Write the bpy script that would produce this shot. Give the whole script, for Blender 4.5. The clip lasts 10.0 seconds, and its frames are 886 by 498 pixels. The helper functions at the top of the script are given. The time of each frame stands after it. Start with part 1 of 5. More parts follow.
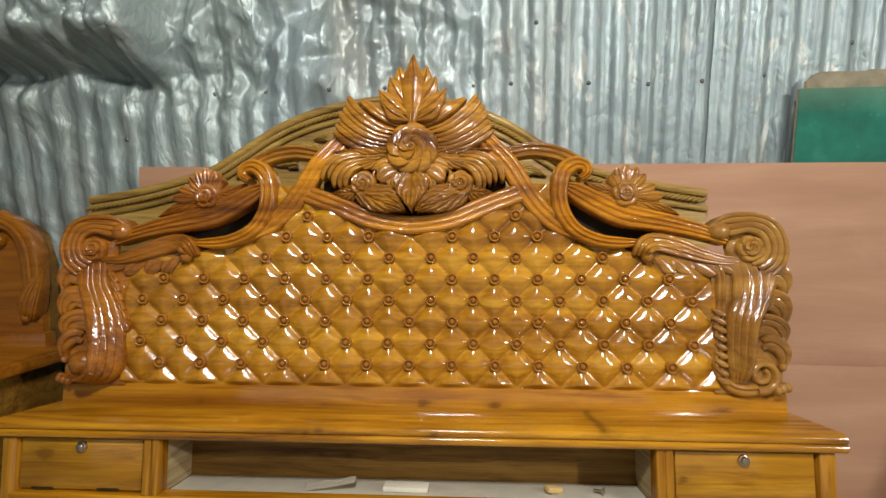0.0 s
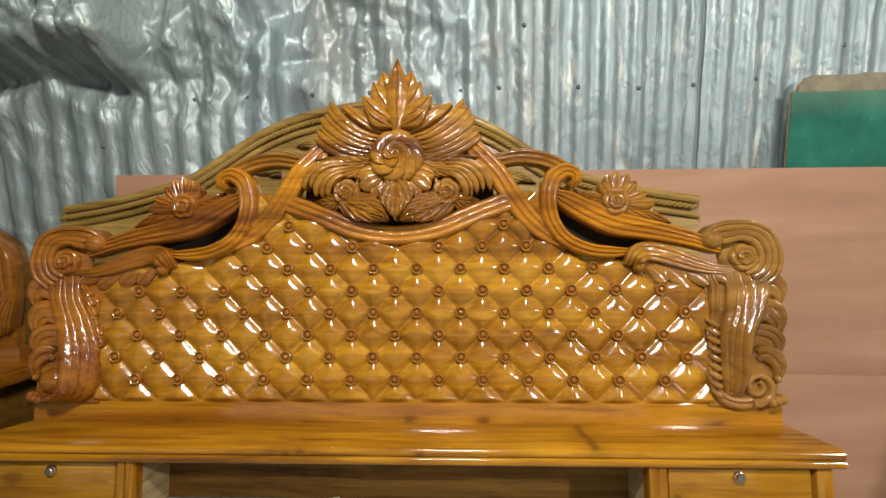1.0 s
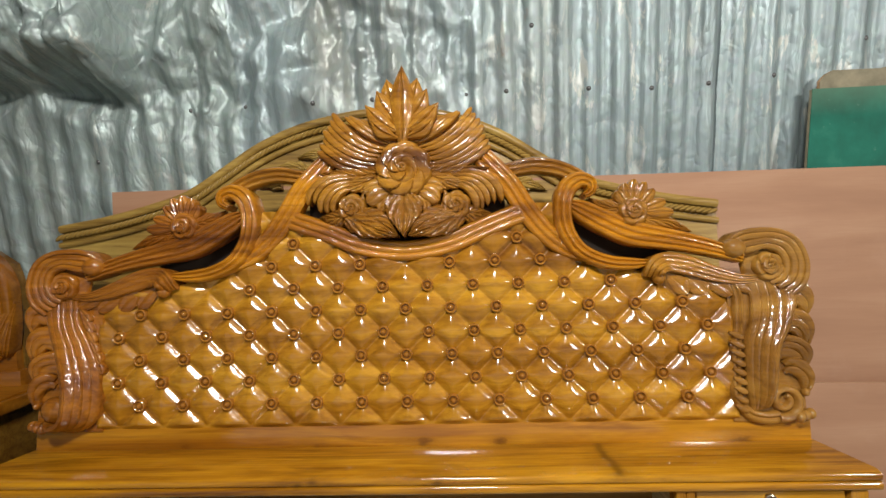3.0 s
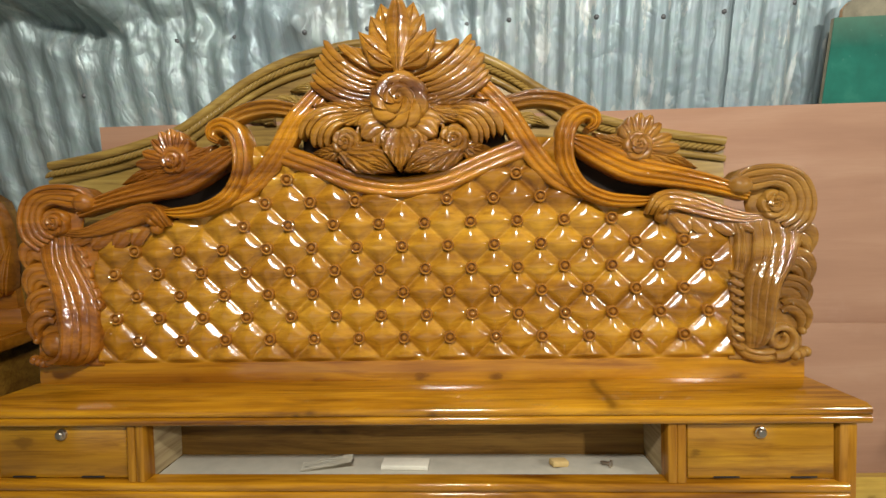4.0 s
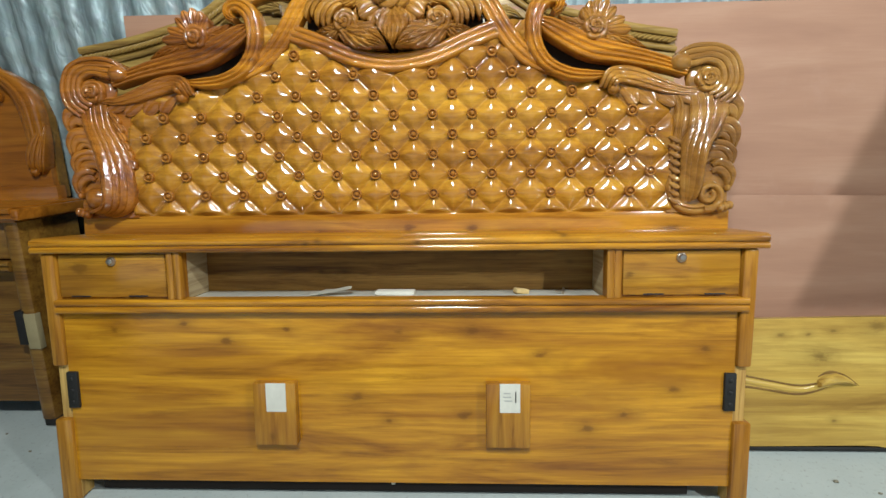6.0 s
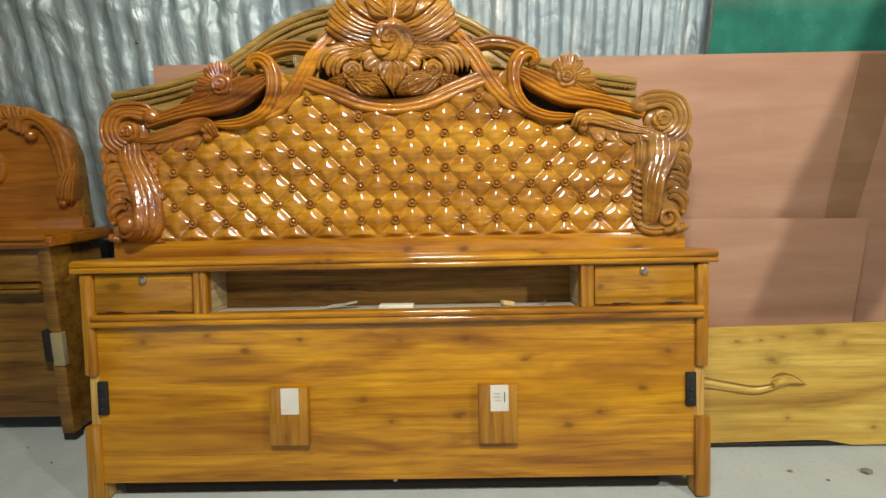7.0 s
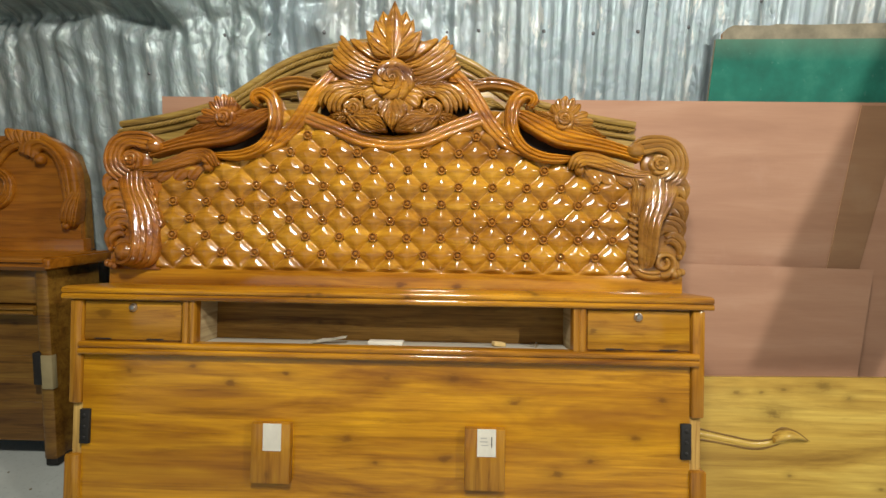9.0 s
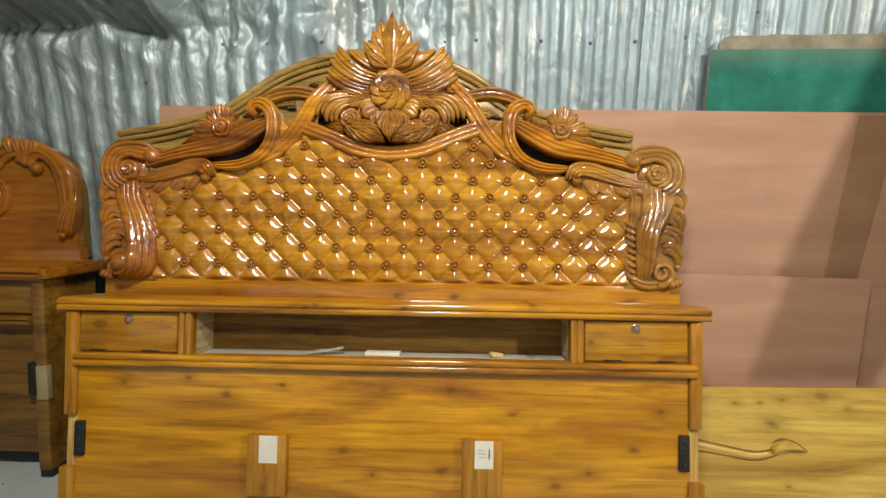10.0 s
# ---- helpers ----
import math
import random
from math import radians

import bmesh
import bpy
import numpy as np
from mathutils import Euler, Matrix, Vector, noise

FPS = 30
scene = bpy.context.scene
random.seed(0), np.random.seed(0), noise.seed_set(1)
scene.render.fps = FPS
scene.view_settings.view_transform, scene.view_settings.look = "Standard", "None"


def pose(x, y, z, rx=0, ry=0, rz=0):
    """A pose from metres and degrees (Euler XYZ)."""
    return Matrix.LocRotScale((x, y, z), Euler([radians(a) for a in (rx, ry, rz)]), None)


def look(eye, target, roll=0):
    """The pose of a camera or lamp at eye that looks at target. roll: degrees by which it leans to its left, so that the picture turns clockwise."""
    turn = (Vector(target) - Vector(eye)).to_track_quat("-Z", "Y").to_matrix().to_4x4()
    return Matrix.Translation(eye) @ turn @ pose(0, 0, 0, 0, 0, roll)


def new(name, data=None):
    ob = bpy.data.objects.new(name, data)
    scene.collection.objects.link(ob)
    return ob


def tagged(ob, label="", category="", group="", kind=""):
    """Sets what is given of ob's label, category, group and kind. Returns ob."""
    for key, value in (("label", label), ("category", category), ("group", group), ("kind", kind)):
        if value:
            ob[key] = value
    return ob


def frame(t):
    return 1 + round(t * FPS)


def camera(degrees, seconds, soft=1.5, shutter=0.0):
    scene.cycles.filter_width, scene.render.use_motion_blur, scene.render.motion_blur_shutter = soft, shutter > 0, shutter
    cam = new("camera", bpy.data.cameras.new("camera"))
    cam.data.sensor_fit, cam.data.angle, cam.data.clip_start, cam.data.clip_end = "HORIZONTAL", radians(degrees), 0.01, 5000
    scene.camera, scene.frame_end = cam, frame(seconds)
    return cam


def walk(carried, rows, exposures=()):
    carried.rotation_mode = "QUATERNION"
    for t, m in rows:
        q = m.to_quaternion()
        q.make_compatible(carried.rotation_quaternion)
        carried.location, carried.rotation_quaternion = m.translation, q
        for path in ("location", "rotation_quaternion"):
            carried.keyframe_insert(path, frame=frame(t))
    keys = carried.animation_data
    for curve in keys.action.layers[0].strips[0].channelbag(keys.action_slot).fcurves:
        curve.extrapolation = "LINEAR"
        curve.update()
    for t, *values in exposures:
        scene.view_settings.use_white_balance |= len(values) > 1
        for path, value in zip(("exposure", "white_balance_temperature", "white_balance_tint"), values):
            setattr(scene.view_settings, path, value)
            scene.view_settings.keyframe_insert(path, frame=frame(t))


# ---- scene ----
# Camera. Rows: t, x, y, z, yaw, pitch, roll in the frame of the leaning headboard, which RIG turns upright.
cam = camera(84.9, 10.0, soft=1.5)
LEAN = 13.5
RIG = pose(0, 0, 0, -LEAN) @ pose(0.13, -1.09, -0.195)
ROWS = [
    (0.0, 0.0174, -0.011, 1.2387, 2.92, 4.92, 0.24),
    (0.5, 0.0379, 0.0059, 1.2504, 2.41, 4.94, -0.04),
    (1.0, 0.0354, 0.0261, 1.2659, 2.25, 5.03, -0.22),
    (1.5, 0.0258, 0.0381, 1.2882, 2.53, 5.97, -0.65),
    (2.0, 0.0134, 0.0333, 1.3194, 3.0, 6.92, -1.07),
    (2.2, 0.0125, 0.0345, 1.3215, 3.02, 7.7, -1.15),
    (3.3, 0.0100, 0.0796, 1.3300, 2.35, 2.3, -1.7),
    (3.5, 0.0165, 0.0852, 1.3215, 2.49, 1.43, -1.76),
    (4.0, 0.0194, 0.0924, 1.2949, 2.68, -1.73, -1.32),
    (4.5, 0.0266, 0.0847, 1.2105, 3.53, -4.18, -0.89),
    (5.0, 0.0466, 0.0509, 1.1294, 4.08, -6.07, -0.55),
    (5.5, 0.0694, -0.0245, 1.0691, 3.46, -6.74, -0.5),
    (5.7, 0.0668, -0.0627, 1.0542, 2.93, -6.71, -0.52),
    (6.8, 0.0218, -0.3143, 0.9989, 0.66, -2.73, -1.15),
    (7.0, 0.0345, -0.3251, 1.0105, 0.53, -2.25, -1.12),
    (7.5, 0.0739, -0.3219, 1.0104, 0.53, -0.91, -0.92),
    (8.0, 0.0872, -0.3155, 1.011, 0.67, 0.13, -0.6),
    (8.5, 0.0963, -0.3148, 1.0236, 1.22, 0.7, 0.11),
    (9.0, 0.0849, -0.3154, 1.0345, 1.63, 1.26, 0.92),
    (9.5, 0.0853, -0.314, 1.0465, 1.85, 1.58, 1.16),
    (10.0, 0.0895, -0.3124, 1.054, 1.5, 1.75, 0.91),
]
walk(cam, [(t, RIG @ pose(x, y, z, 90 + pitch, -roll, yaw)) for t, x, y, z, yaw, pitch, roll in ROWS],
     [(0.0, -0.28, 6500, 10), (3.5, -0.29, 6500, 10), (4.0, -0.18, 6400, 8), (4.5, -0.03, 5700, 4), (5.2, 0.06, 5200, 2), (5.7, 0.06, 5250, 2), (6.8, -0.04, 6500, 10), (10.0, -0.06, 6500, 10)])

# World and light: a dim fill added behind the camera and one lamp under the roof.
world = bpy.data.worlds.new("world")
scene.world = world
world.use_nodes = True
wn = world.node_tree
sky = wn.nodes.new("ShaderNodeTexSky")
sky.sky_type, sky.sun_disc = "NISHITA", False
sky.sun_elevation, sky.sun_rotation = radians(35), radians(60)
wn.links.new(sky.outputs[0], wn.nodes["Background"].inputs[0])
wn.nodes["Background"].inputs[1].default_value = 0.08


def area_lamp(name, at, target, sx, sy, watts, colour):
    data = bpy.data.lights.new(name, "AREA")
    data.shape, data.size, data.size_y, data.energy, data.color = "RECTANGLE", sx, sy, watts, colour
    ob = new(name, data)
    ob.matrix_world = look(at, target)
    return ob


OPENING = (-3.2, 3.2, 2.5)          # opening added for the fill: x from, x to, height
LAMP = (0.1, -1.1, 2.62)            # hanging lamp above the camera
LAMP2 = (2.6, -1.6, 2.3)            # a second one further along
# broad weak fill, added to lift the shadows without a second glint
area_lamp("front_daylight", (0.0, -3.38, 1.27), (0.0, 0, 1.27), 6.2, 2.4, 9, (1.0, 0.98, 0.95))
lamp = area_lamp("lamp_glow", LAMP, (0.3, 0.3, 0.95), 0.42, 0.15, 65, (1.0, 0.96, 0.9))
area_lamp("far_lamp_glow", LAMP2, (1.0, 0.5, 0.9), 0.11, 0.11, 52, (1.0, 0.95, 0.88))
scene.view_settings.exposure = 0.0


# ---- materials ----
def material(name, rough=0.5, metal=0.0, coat=0.0, coat_rough=0.1):
    m = bpy.data.materials.new(name)
    m.use_nodes = True
    b = m.node_tree.nodes["Principled BSDF"]
    b.inputs["Roughness"].default_value = rough
    b.inputs["Metallic"].default_value = metal
    b.inputs["Coat Weight"].default_value = coat
    b.inputs["Coat Roughness"].default_value = coat_rough
    b.inputs["Coat IOR"].default_value = 1.62
    return m, m.node_tree, b


def node(nt, kind, **values):
    n = nt.nodes.new(kind)
    for key, value in values.items():
        n.inputs[key].default_value = value
    return n


def mapped(nt, scale, where="Object", rot=(0, 0, 0)):
    tc = nt.nodes.new("ShaderNodeTexCoord")
    mp = nt.nodes.new("ShaderNodeMapping")
    mp.inputs["Scale"].default_value = scale
    mp.inputs["Rotation"].default_value = rot
    nt.links.new(tc.outputs[where], mp.inputs[0])
    return mp.outputs[0]


def noise_tex(nt, vec, scale, detail=4.0, rough=0.55, distort=0.0):
    n = node(nt, "ShaderNodeTexNoise", Scale=scale, Detail=detail, Roughness=rough, Distortion=distort)
    nt.links.new(vec, n.inputs["Vector"])
    return n.outputs["Fac"]


def ramp(nt, fac, stops):
    r = nt.nodes.new("ShaderNodeValToRGB")
    while len(r.color_ramp.elements) < len(stops):
        r.color_ramp.elements.new(0.5)
    for e, (p, c) in zip(r.color_ramp.elements, stops):
        e.position, e.color = p, (*c, 1) if len(c) == 3 else c
    nt.links.new(fac, r.inputs[0])
    return r.outputs[0]


def mix(nt, fac, a, b, mode="MIX"):
    m = nt.nodes.new("ShaderNodeMix")
    m.data_type, m.blend_type = "RGBA", mode
    if isinstance(fac, float):
        m.inputs[0].default_value = fac
    else:
        nt.links.new(fac, m.inputs[0])
    for sock, v in ((m.inputs[6], a), (m.inputs[7], b)):
        if isinstance(v, tuple):
            sock.default_value = (*v, 1)
        else:
            nt.links.new(v, sock)
    return m.outputs[2]


def bump(nt, b, height, strength, dist):
    n = node(nt, "ShaderNodeBump", Strength=strength, Distance=dist)
    nt.links.new(height, n.inputs["Height"])
    nt.links.new(n.outputs[0], b.inputs["Normal"])


def wood(name, light, mid, dark, along="x", rough=0.35, coat=0.0, coat_rough=0.08, knots=0.0, grain=1.0, relief=0.15, stain=0.0, tooled=0.0, wavy=(1, 1, 1), figure=0.8, spots=()):
    """Sawn timber: long streaks, fine fibres, and dark oval knots."""
    m, nt, b = material(name, rough, 0, coat, coat_rough)
    b.inputs["Specular IOR Level"].default_value = 0.05 if coat > 0.5 else 0.25
    s = {"x": (1.0, 9.0, 9.0), "z": (9.0, 9.0, 1.0), "y": (9.0, 1.0, 9.0)}[along]
    v = mapped(nt, s)
    broad = noise_tex(nt, v, 1.1 * grain, 6.0, 0.58, 1.3)
    fine = noise_tex(nt, mapped(nt, tuple(k * (6 if k > 1 else 2.2) for k in s)), 2.4 * grain, 5.0, 0.6, 0.2)
    vein = noise_tex(nt, mapped(nt, tuple(k * (2.6 if k > 1 else 1.5) for k in s)), 1.5 * grain, 6.0, 0.65, 1.1)
    col = ramp(nt, broad, [(0.3, dark), (0.46, mid), (0.66, light)])
    col = mix(nt, figure, col, ramp(nt, vein, [(0.34, (0.5, 0.42, 0.36)), (0.47, (0.95, 0.94, 0.93)), (0.7, (1.1, 1.1, 1.1))]), "MULTIPLY")
    fibre = ramp(nt, fine, [(0.3, (0.62, 0.55, 0.5)), (0.62, (1.0, 1.0, 1.0))])
    col = mix(nt, min(0.75, figure), col, fibre, "MULTIPLY")
    # growth rings that run along the board
    ring = node(nt, "ShaderNodeTexWave", Scale=11.0, Distortion=7.0, Detail=3.0)
    ring.inputs["Detail Scale"].default_value = 0.7
    ring.bands_direction = "X" if along == "z" else "Z"
    nt.links.new(mapped(nt, {"x": (0.16, 1.0, 1.0), "z": (1.0, 1.0, 0.16), "y": (1.0, 0.16, 1.0)}[along]), ring.inputs["Vector"])
    col = mix(nt, 0.32 * figure, col, ramp(nt, ring.outputs["Fac"], [(0.0, (0.62, 0.52, 0.42)), (0.3, (1.0, 1.0, 1.0)), (1.0, (1.06, 1.06, 1.06))]), "MULTIPLY")
    if knots:
        k = {"x": (1.0, 0.0, 1.8), "z": (1.8, 0.0, 1.0), "y": (1.8, 0.0, 1.0)}[along]
        vor = node(nt, "ShaderNodeTexVoronoi", Scale=5.6)
        vor.voronoi_dimensions = "2D"
        wob = noise_tex(nt, mapped(nt, (1, 1, 1)), 14.0, 2.0)
        add = nt.nodes.new("ShaderNodeVectorMath")
        add.operation = "MULTIPLY_ADD"
        add.inputs[1].default_value = (0.03, 0.03, 0.03)
        nt.links.new(wob, add.inputs[0])
        nt.links.new(mapped(nt, k, "Object", (radians(90), 0, 0)), add.inputs[2])
        nt.links.new(add.outputs[0], vor.inputs["Vector"])
        mask = ramp(nt, vor.outputs["Distance"], [(0.02, (1, 1, 1)), (0.06, (0.55, 0.55, 0.55)), (0.1, (0.25, 0.25, 0.25)), (0.32, (0, 0, 0))])
        fade = nt.nodes.new("ShaderNodeMath")
        fade.operation = "MULTIPLY"
        pick = ramp(nt, vor.outputs["Color"], [(0.3, (0, 0, 0)), (0.58, (knots, knots, knots))])
        nt.links.new(pick, fade.inputs[1])
        nt.links.new(mask, fade.inputs[0])
        col = mix(nt, fade.outputs[0], col, tuple(c * 0.3 for c in dark))
    if spots:
        # branch knots: dark heart, rings drawn out along the grain, a soft brown halo
        near = None
        wob = noise_tex(nt, mapped(nt, (0.7, 1, 2.0)), 34.0, 4.0, 0.65)
        for x, z, r in spots:
            shift = nt.nodes.new("ShaderNodeVectorMath")
            shift.operation = "SUBTRACT"
            shift.inputs[1].default_value = (x, 0, z)
            nt.links.new(mapped(nt, (1, 0, 1)), shift.inputs[0])
            size = nt.nodes.new("ShaderNodeVectorMath")
            size.operation = "MULTIPLY"
            size.inputs[1].default_value = (0.62 / r, 0, 1.0 / r)
            nt.links.new(shift.outputs[0], size.inputs[0])
            far = nt.nodes.new("ShaderNodeVectorMath")
            far.operation = "LENGTH"
            nt.links.new(size.outputs[0], far.inputs[0])
            if near is None:
                near = far.outputs["Value"]
            else:
                least = nt.nodes.new("ShaderNodeMath")
                least.operation = "SMOOTH_MIN"
                least.inputs[2].default_value = 0.4
                nt.links.new(near, least.inputs[0])
                nt.links.new(far.outputs["Value"], least.inputs[1])
                near = least.outputs[0]
        rough_edge = nt.nodes.new("ShaderNodeMath")
        rough_edge.operation = "MULTIPLY_ADD"
        rough_edge.inputs[1].default_value = 3.4
        nt.links.new(wob, rough_edge.inputs[0])
        nt.links.new(near, rough_edge.inputs[2])
        away = node(nt, "ShaderNodeMapRange")
        away.inputs["From Min"].default_value, away.inputs["From Max"].default_value = 1.9, 8.5
        nt.links.new(rough_edge.outputs[0], away.inputs["Value"])
        halo = ramp(nt, away.outputs["Result"], [(0.0, (0.85, 0.85, 0.85)), (0.07, (0.7, 0.7, 0.7)), (0.16, (0.34, 0.34, 0.34)), (0.34, (0.16, 0.16, 0.16)), (0.7, (0, 0, 0))])
        col = mix(nt, halo, col, tuple(c * 0.5 for c in dark))
    if stain:
        cloud = noise_tex(nt, mapped(nt, tuple(0.45 * k if k == 1.0 else 0.25 * k for k in s)), 3.2, 4.0, 0.6, 0.8)
        dull = ramp(nt, cloud, [(0.5, (0, 0, 0)), (0.72, (stain, stain, stain))])
        col = mix(nt, dull, col, dark)
    oi = nt.nodes.new("ShaderNodeObjectInfo")
    vary = ramp(nt, oi.outputs["Random"], [(0.0, (0.9, 0.88, 0.86)), (1.0, (1.0, 1.0, 1.0))])
    col = mix(nt, 1.0, col, vary, "MULTIPLY")
    nt.links.new(col, b.inputs["Base Color"])
    bump(nt, b, fine, relief, 0.002)
    if tooled:
        # shallow gouge marks under the varnish
        marks = noise_tex(nt, mapped(nt, wavy), 70.0, 2.0, 0.5)
        extra = node(nt, "ShaderNodeBump", Strength=tooled, Distance=0.003)
        nt.links.new(marks, extra.inputs["Height"])
        nt.links.new(extra.outputs["Normal"], b.inputs["Coat Normal"])
    return m


M_CARVED = wood("varnished_carved_teak", (0.48, 0.232, 0.026), (0.355, 0.153, 0.015), (0.135, 0.046, 0.005), "x", 0.38, 1.0, 0.14, 0.0, 1.0, 0.06, 0.7, 1.0, (1, 1, 1), 0.75)
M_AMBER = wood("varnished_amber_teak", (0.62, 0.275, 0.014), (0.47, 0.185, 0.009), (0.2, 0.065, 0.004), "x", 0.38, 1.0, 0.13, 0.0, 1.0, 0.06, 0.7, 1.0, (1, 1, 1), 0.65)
M_RED = wood("varnished_red_carved_teak", (0.44, 0.172, 0.016), (0.33, 0.115, 0.01), (0.13, 0.036, 0.004), "x", 0.38, 1.0, 0.13, 0.0, 1.0, 0.06, 0.7, 1.0, (1, 1, 1), 0.75)
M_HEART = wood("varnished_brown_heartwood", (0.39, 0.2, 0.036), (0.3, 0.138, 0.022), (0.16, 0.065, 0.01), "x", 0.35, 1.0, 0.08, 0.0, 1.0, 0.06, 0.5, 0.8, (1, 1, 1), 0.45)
M_TUFT = wood("varnished_tufted_teak", (0.6, 0.312, 0.023), (0.425, 0.19, 0.013), (0.17, 0.057, 0.005), "x", 0.35, 1.0, 0.13, 0.0, 0.9, 0.04, 0.8, 0.2, (1, 1, 1), 0.6)
KNOTS = ((-0.751, 0.499, 0.008), (-0.444, 0.468, 0.009), (-0.28, 0.497, 0.006), (0.018, 0.49, 0.009), (0.21, 0.494, 0.012), (0.39, 0.429, 0.010), (-0.096, 0.314, 0.010),
         (0.19, 0.263, 0.010), (0.736, 0.336, 0.009), (0.61, 0.268, 0.008), (0.51, 0.229, 0.009), (-0.012, 0.246, 0.006), (0.81, 0.443, 0.007), (-0.558, 0.514, 0.006))
M_FACE = wood("varnished_plank_teak", (0.66, 0.328, 0.01), (0.48, 0.212, 0.006), (0.24, 0.084, 0.004), "x", 0.38, 0.8, 0.12, 0.0, 0.95, 0.08, 0.85, 0.5, (0.05, 0.2, 0.2), 0.64, KNOTS)
M_DRAWER = wood("varnished_drawer_teak", (0.54, 0.275, 0.016), (0.42, 0.192, 0.01), (0.22, 0.09, 0.007), "x", 0.4, 0.7, 0.14, 0.0, 1.6, 0.08, 0.9, 0.4, (0.05, 0.2, 0.2), 0.6, ((-0.83, 0.665, 0.012), (0.61, 0.64, 0.008)))
M_BASE = wood("varnished_base_board", (0.6, 0.29, 0.014), (0.46, 0.195, 0.009), (0.22, 0.07, 0.004), "x", 0.36, 1.0, 0.1, 0.0, 1.3, 0.08, 0.7, 0.5, (0.05, 0.2, 0.2), 0.6,
              ((-0.555, 0.75, 0.008), (-0.23, 0.735, 0.014), (0.03, 0.752, 0.01), (0.215, 0.752, 0.008), (0.78, 0.742, 0.013)))
M_BOX = wood("varnished_box_teak", (0.62, 0.302, 0.014), (0.46, 0.2, 0.008), (0.18, 0.062, 0.004), "x", 0.38, 0.8, 0.1, 0.7, 1.2, 0.08, 0.75, 0.5, (0.05, 0.2, 0.2), 0.72)
M_POST = wood("varnished_upright_teak", (0.46, 0.222, 0.018), (0.36, 0.152, 0.011), (0.21, 0.078, 0.006), "z", 0.36, 0.6, 0.16, 0.4, 1.0, 0.1)
M_RAW = wood("raw_pale_teak", (0.64, 0.42, 0.12), (0.54, 0.33, 0.08), (0.4, 0.22, 0.045), "z", 0.7, 0.0, 0.1, 0.0, 1.2, 0.3)
M_REAR = wood("unvarnished_olive_wood", (0.44, 0.3, 0.075), (0.36, 0.23, 0.05), (0.22, 0.132, 0.027), "x", 0.5, 0.4, 0.2, 0.0, 1.0, 0.2)
M_LEFT = wood("reddish_varnished_teak", (0.44, 0.172, 0.014), (0.34, 0.118, 0.009), (0.19, 0.06, 0.004), "x", 0.34, 0.8, 0.1, 0.0, 1.0, 0.08, 0.5, 0.4, (1, 1, 1), 0.5)
M_LBOX = wood("brown_box_teak", (0.28, 0.15, 0.022), (0.21, 0.1, 0.013), (0.12, 0.05, 0.007), "x", 0.42, 0.35, 0.2, 0.5, 1.0, 0.12)
M_RAIL = wood("yellow_sanded_teak", (0.64, 0.45, 0.09), (0.54, 0.35, 0.06), (0.33, 0.19, 0.03), "x", 0.42, 0.35, 0.2, 0.0, 0.9, 0.12, 0.5, 0.0, (1, 1, 1), 0.5, ((1.157, 0.352, 0.006), (1.24, 0.355, 0.005), (1.312, 0.365, 0.006), (1.441, 0.381, 0.014), (1.276, 0.289, 0.016), (1.524, 0.342, 0.007), (1.309, 0.092, 0.004), (1.6, 0.058, 0.006)))
M_BUTTON = wood("varnished_dark_button", (0.48, 0.22, 0.028), (0.38, 0.155, 0.018), (0.19, 0.07, 0.008), "x", 0.35, 1.0, 0.06)
M_TAIL = wood("varnished_rail_leaf", (0.62, 0.43, 0.085), (0.52, 0.33, 0.056), (0.36, 0.2, 0.03), "x", 0.36, 1.0, 0.05)
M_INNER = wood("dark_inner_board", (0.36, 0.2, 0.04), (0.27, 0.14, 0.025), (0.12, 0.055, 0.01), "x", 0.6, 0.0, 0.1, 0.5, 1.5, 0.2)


def plain(name, colour, rough=0.6, metal=0.0, var=0.25, scale=18.0, relief=0.1, coat=0.0):
    m, nt, b = material(name, rough, metal, coat)
    v = mapped(nt, (1, 1, 1))
    a = noise_tex(nt, v, scale, 5.0, 0.6)
    c = noise_tex(nt, v, scale * 0.12, 3.0, 0.5)
    col = mix(nt, ramp(nt, a, [(0.3, (0, 0, 0)), (0.7, (1, 1, 1))]), tuple(k * (1 - var) for k in colour), colour)
    col = mix(nt, ramp(nt, c, [(0.35, (0, 0, 0)), (0.65, (1, 1, 1))]), col, mix(nt, 0.5, col, tuple(k * (1 - 0.6 * var) for k in colour)))
    nt.links.new(col, b.inputs["Base Color"])
    bump(nt, b, a, relief, 0.003)
    return m


def plywood(name="pink_plywood_face", k=(1.0, 1.0, 1.0)):
    m, nt, b = material(name, 0.7)
    long = noise_tex(nt, mapped(nt, (0.8, 1, 5.0)), 2.2, 4.0, 0.55, 0.4)
    fine = noise_tex(nt, mapped(nt, (3, 1, 60.0)), 3.0, 3.0, 0.6)
    spots = noise_tex(nt, mapped(nt, (1, 1, 1)), 3.5, 5.0, 0.6)
    col = ramp(nt, long, [(0.3, (0.3, 0.155, 0.088)), (0.5, (0.35, 0.187, 0.107)), (0.72, (0.4, 0.228, 0.136))])
    col = mix(nt, ramp(nt, fine, [(0.35, (0.18, 0.18, 0.18)), (0.55, (0, 0, 0))]), col, (0.29, 0.145, 0.088))
    col = mix(nt, ramp(nt, spots, [(0.58, (0, 0, 0)), (0.75, (0.35, 0.35, 0.35))]), col, (0.46, 0.29, 0.2))
    col = mix(nt, 1.0, col, k, "MULTIPLY")
    nt.links.new(col, b.inputs["Base Color"])
    bump(nt, b, fine, 0.08, 0.002)
    return m


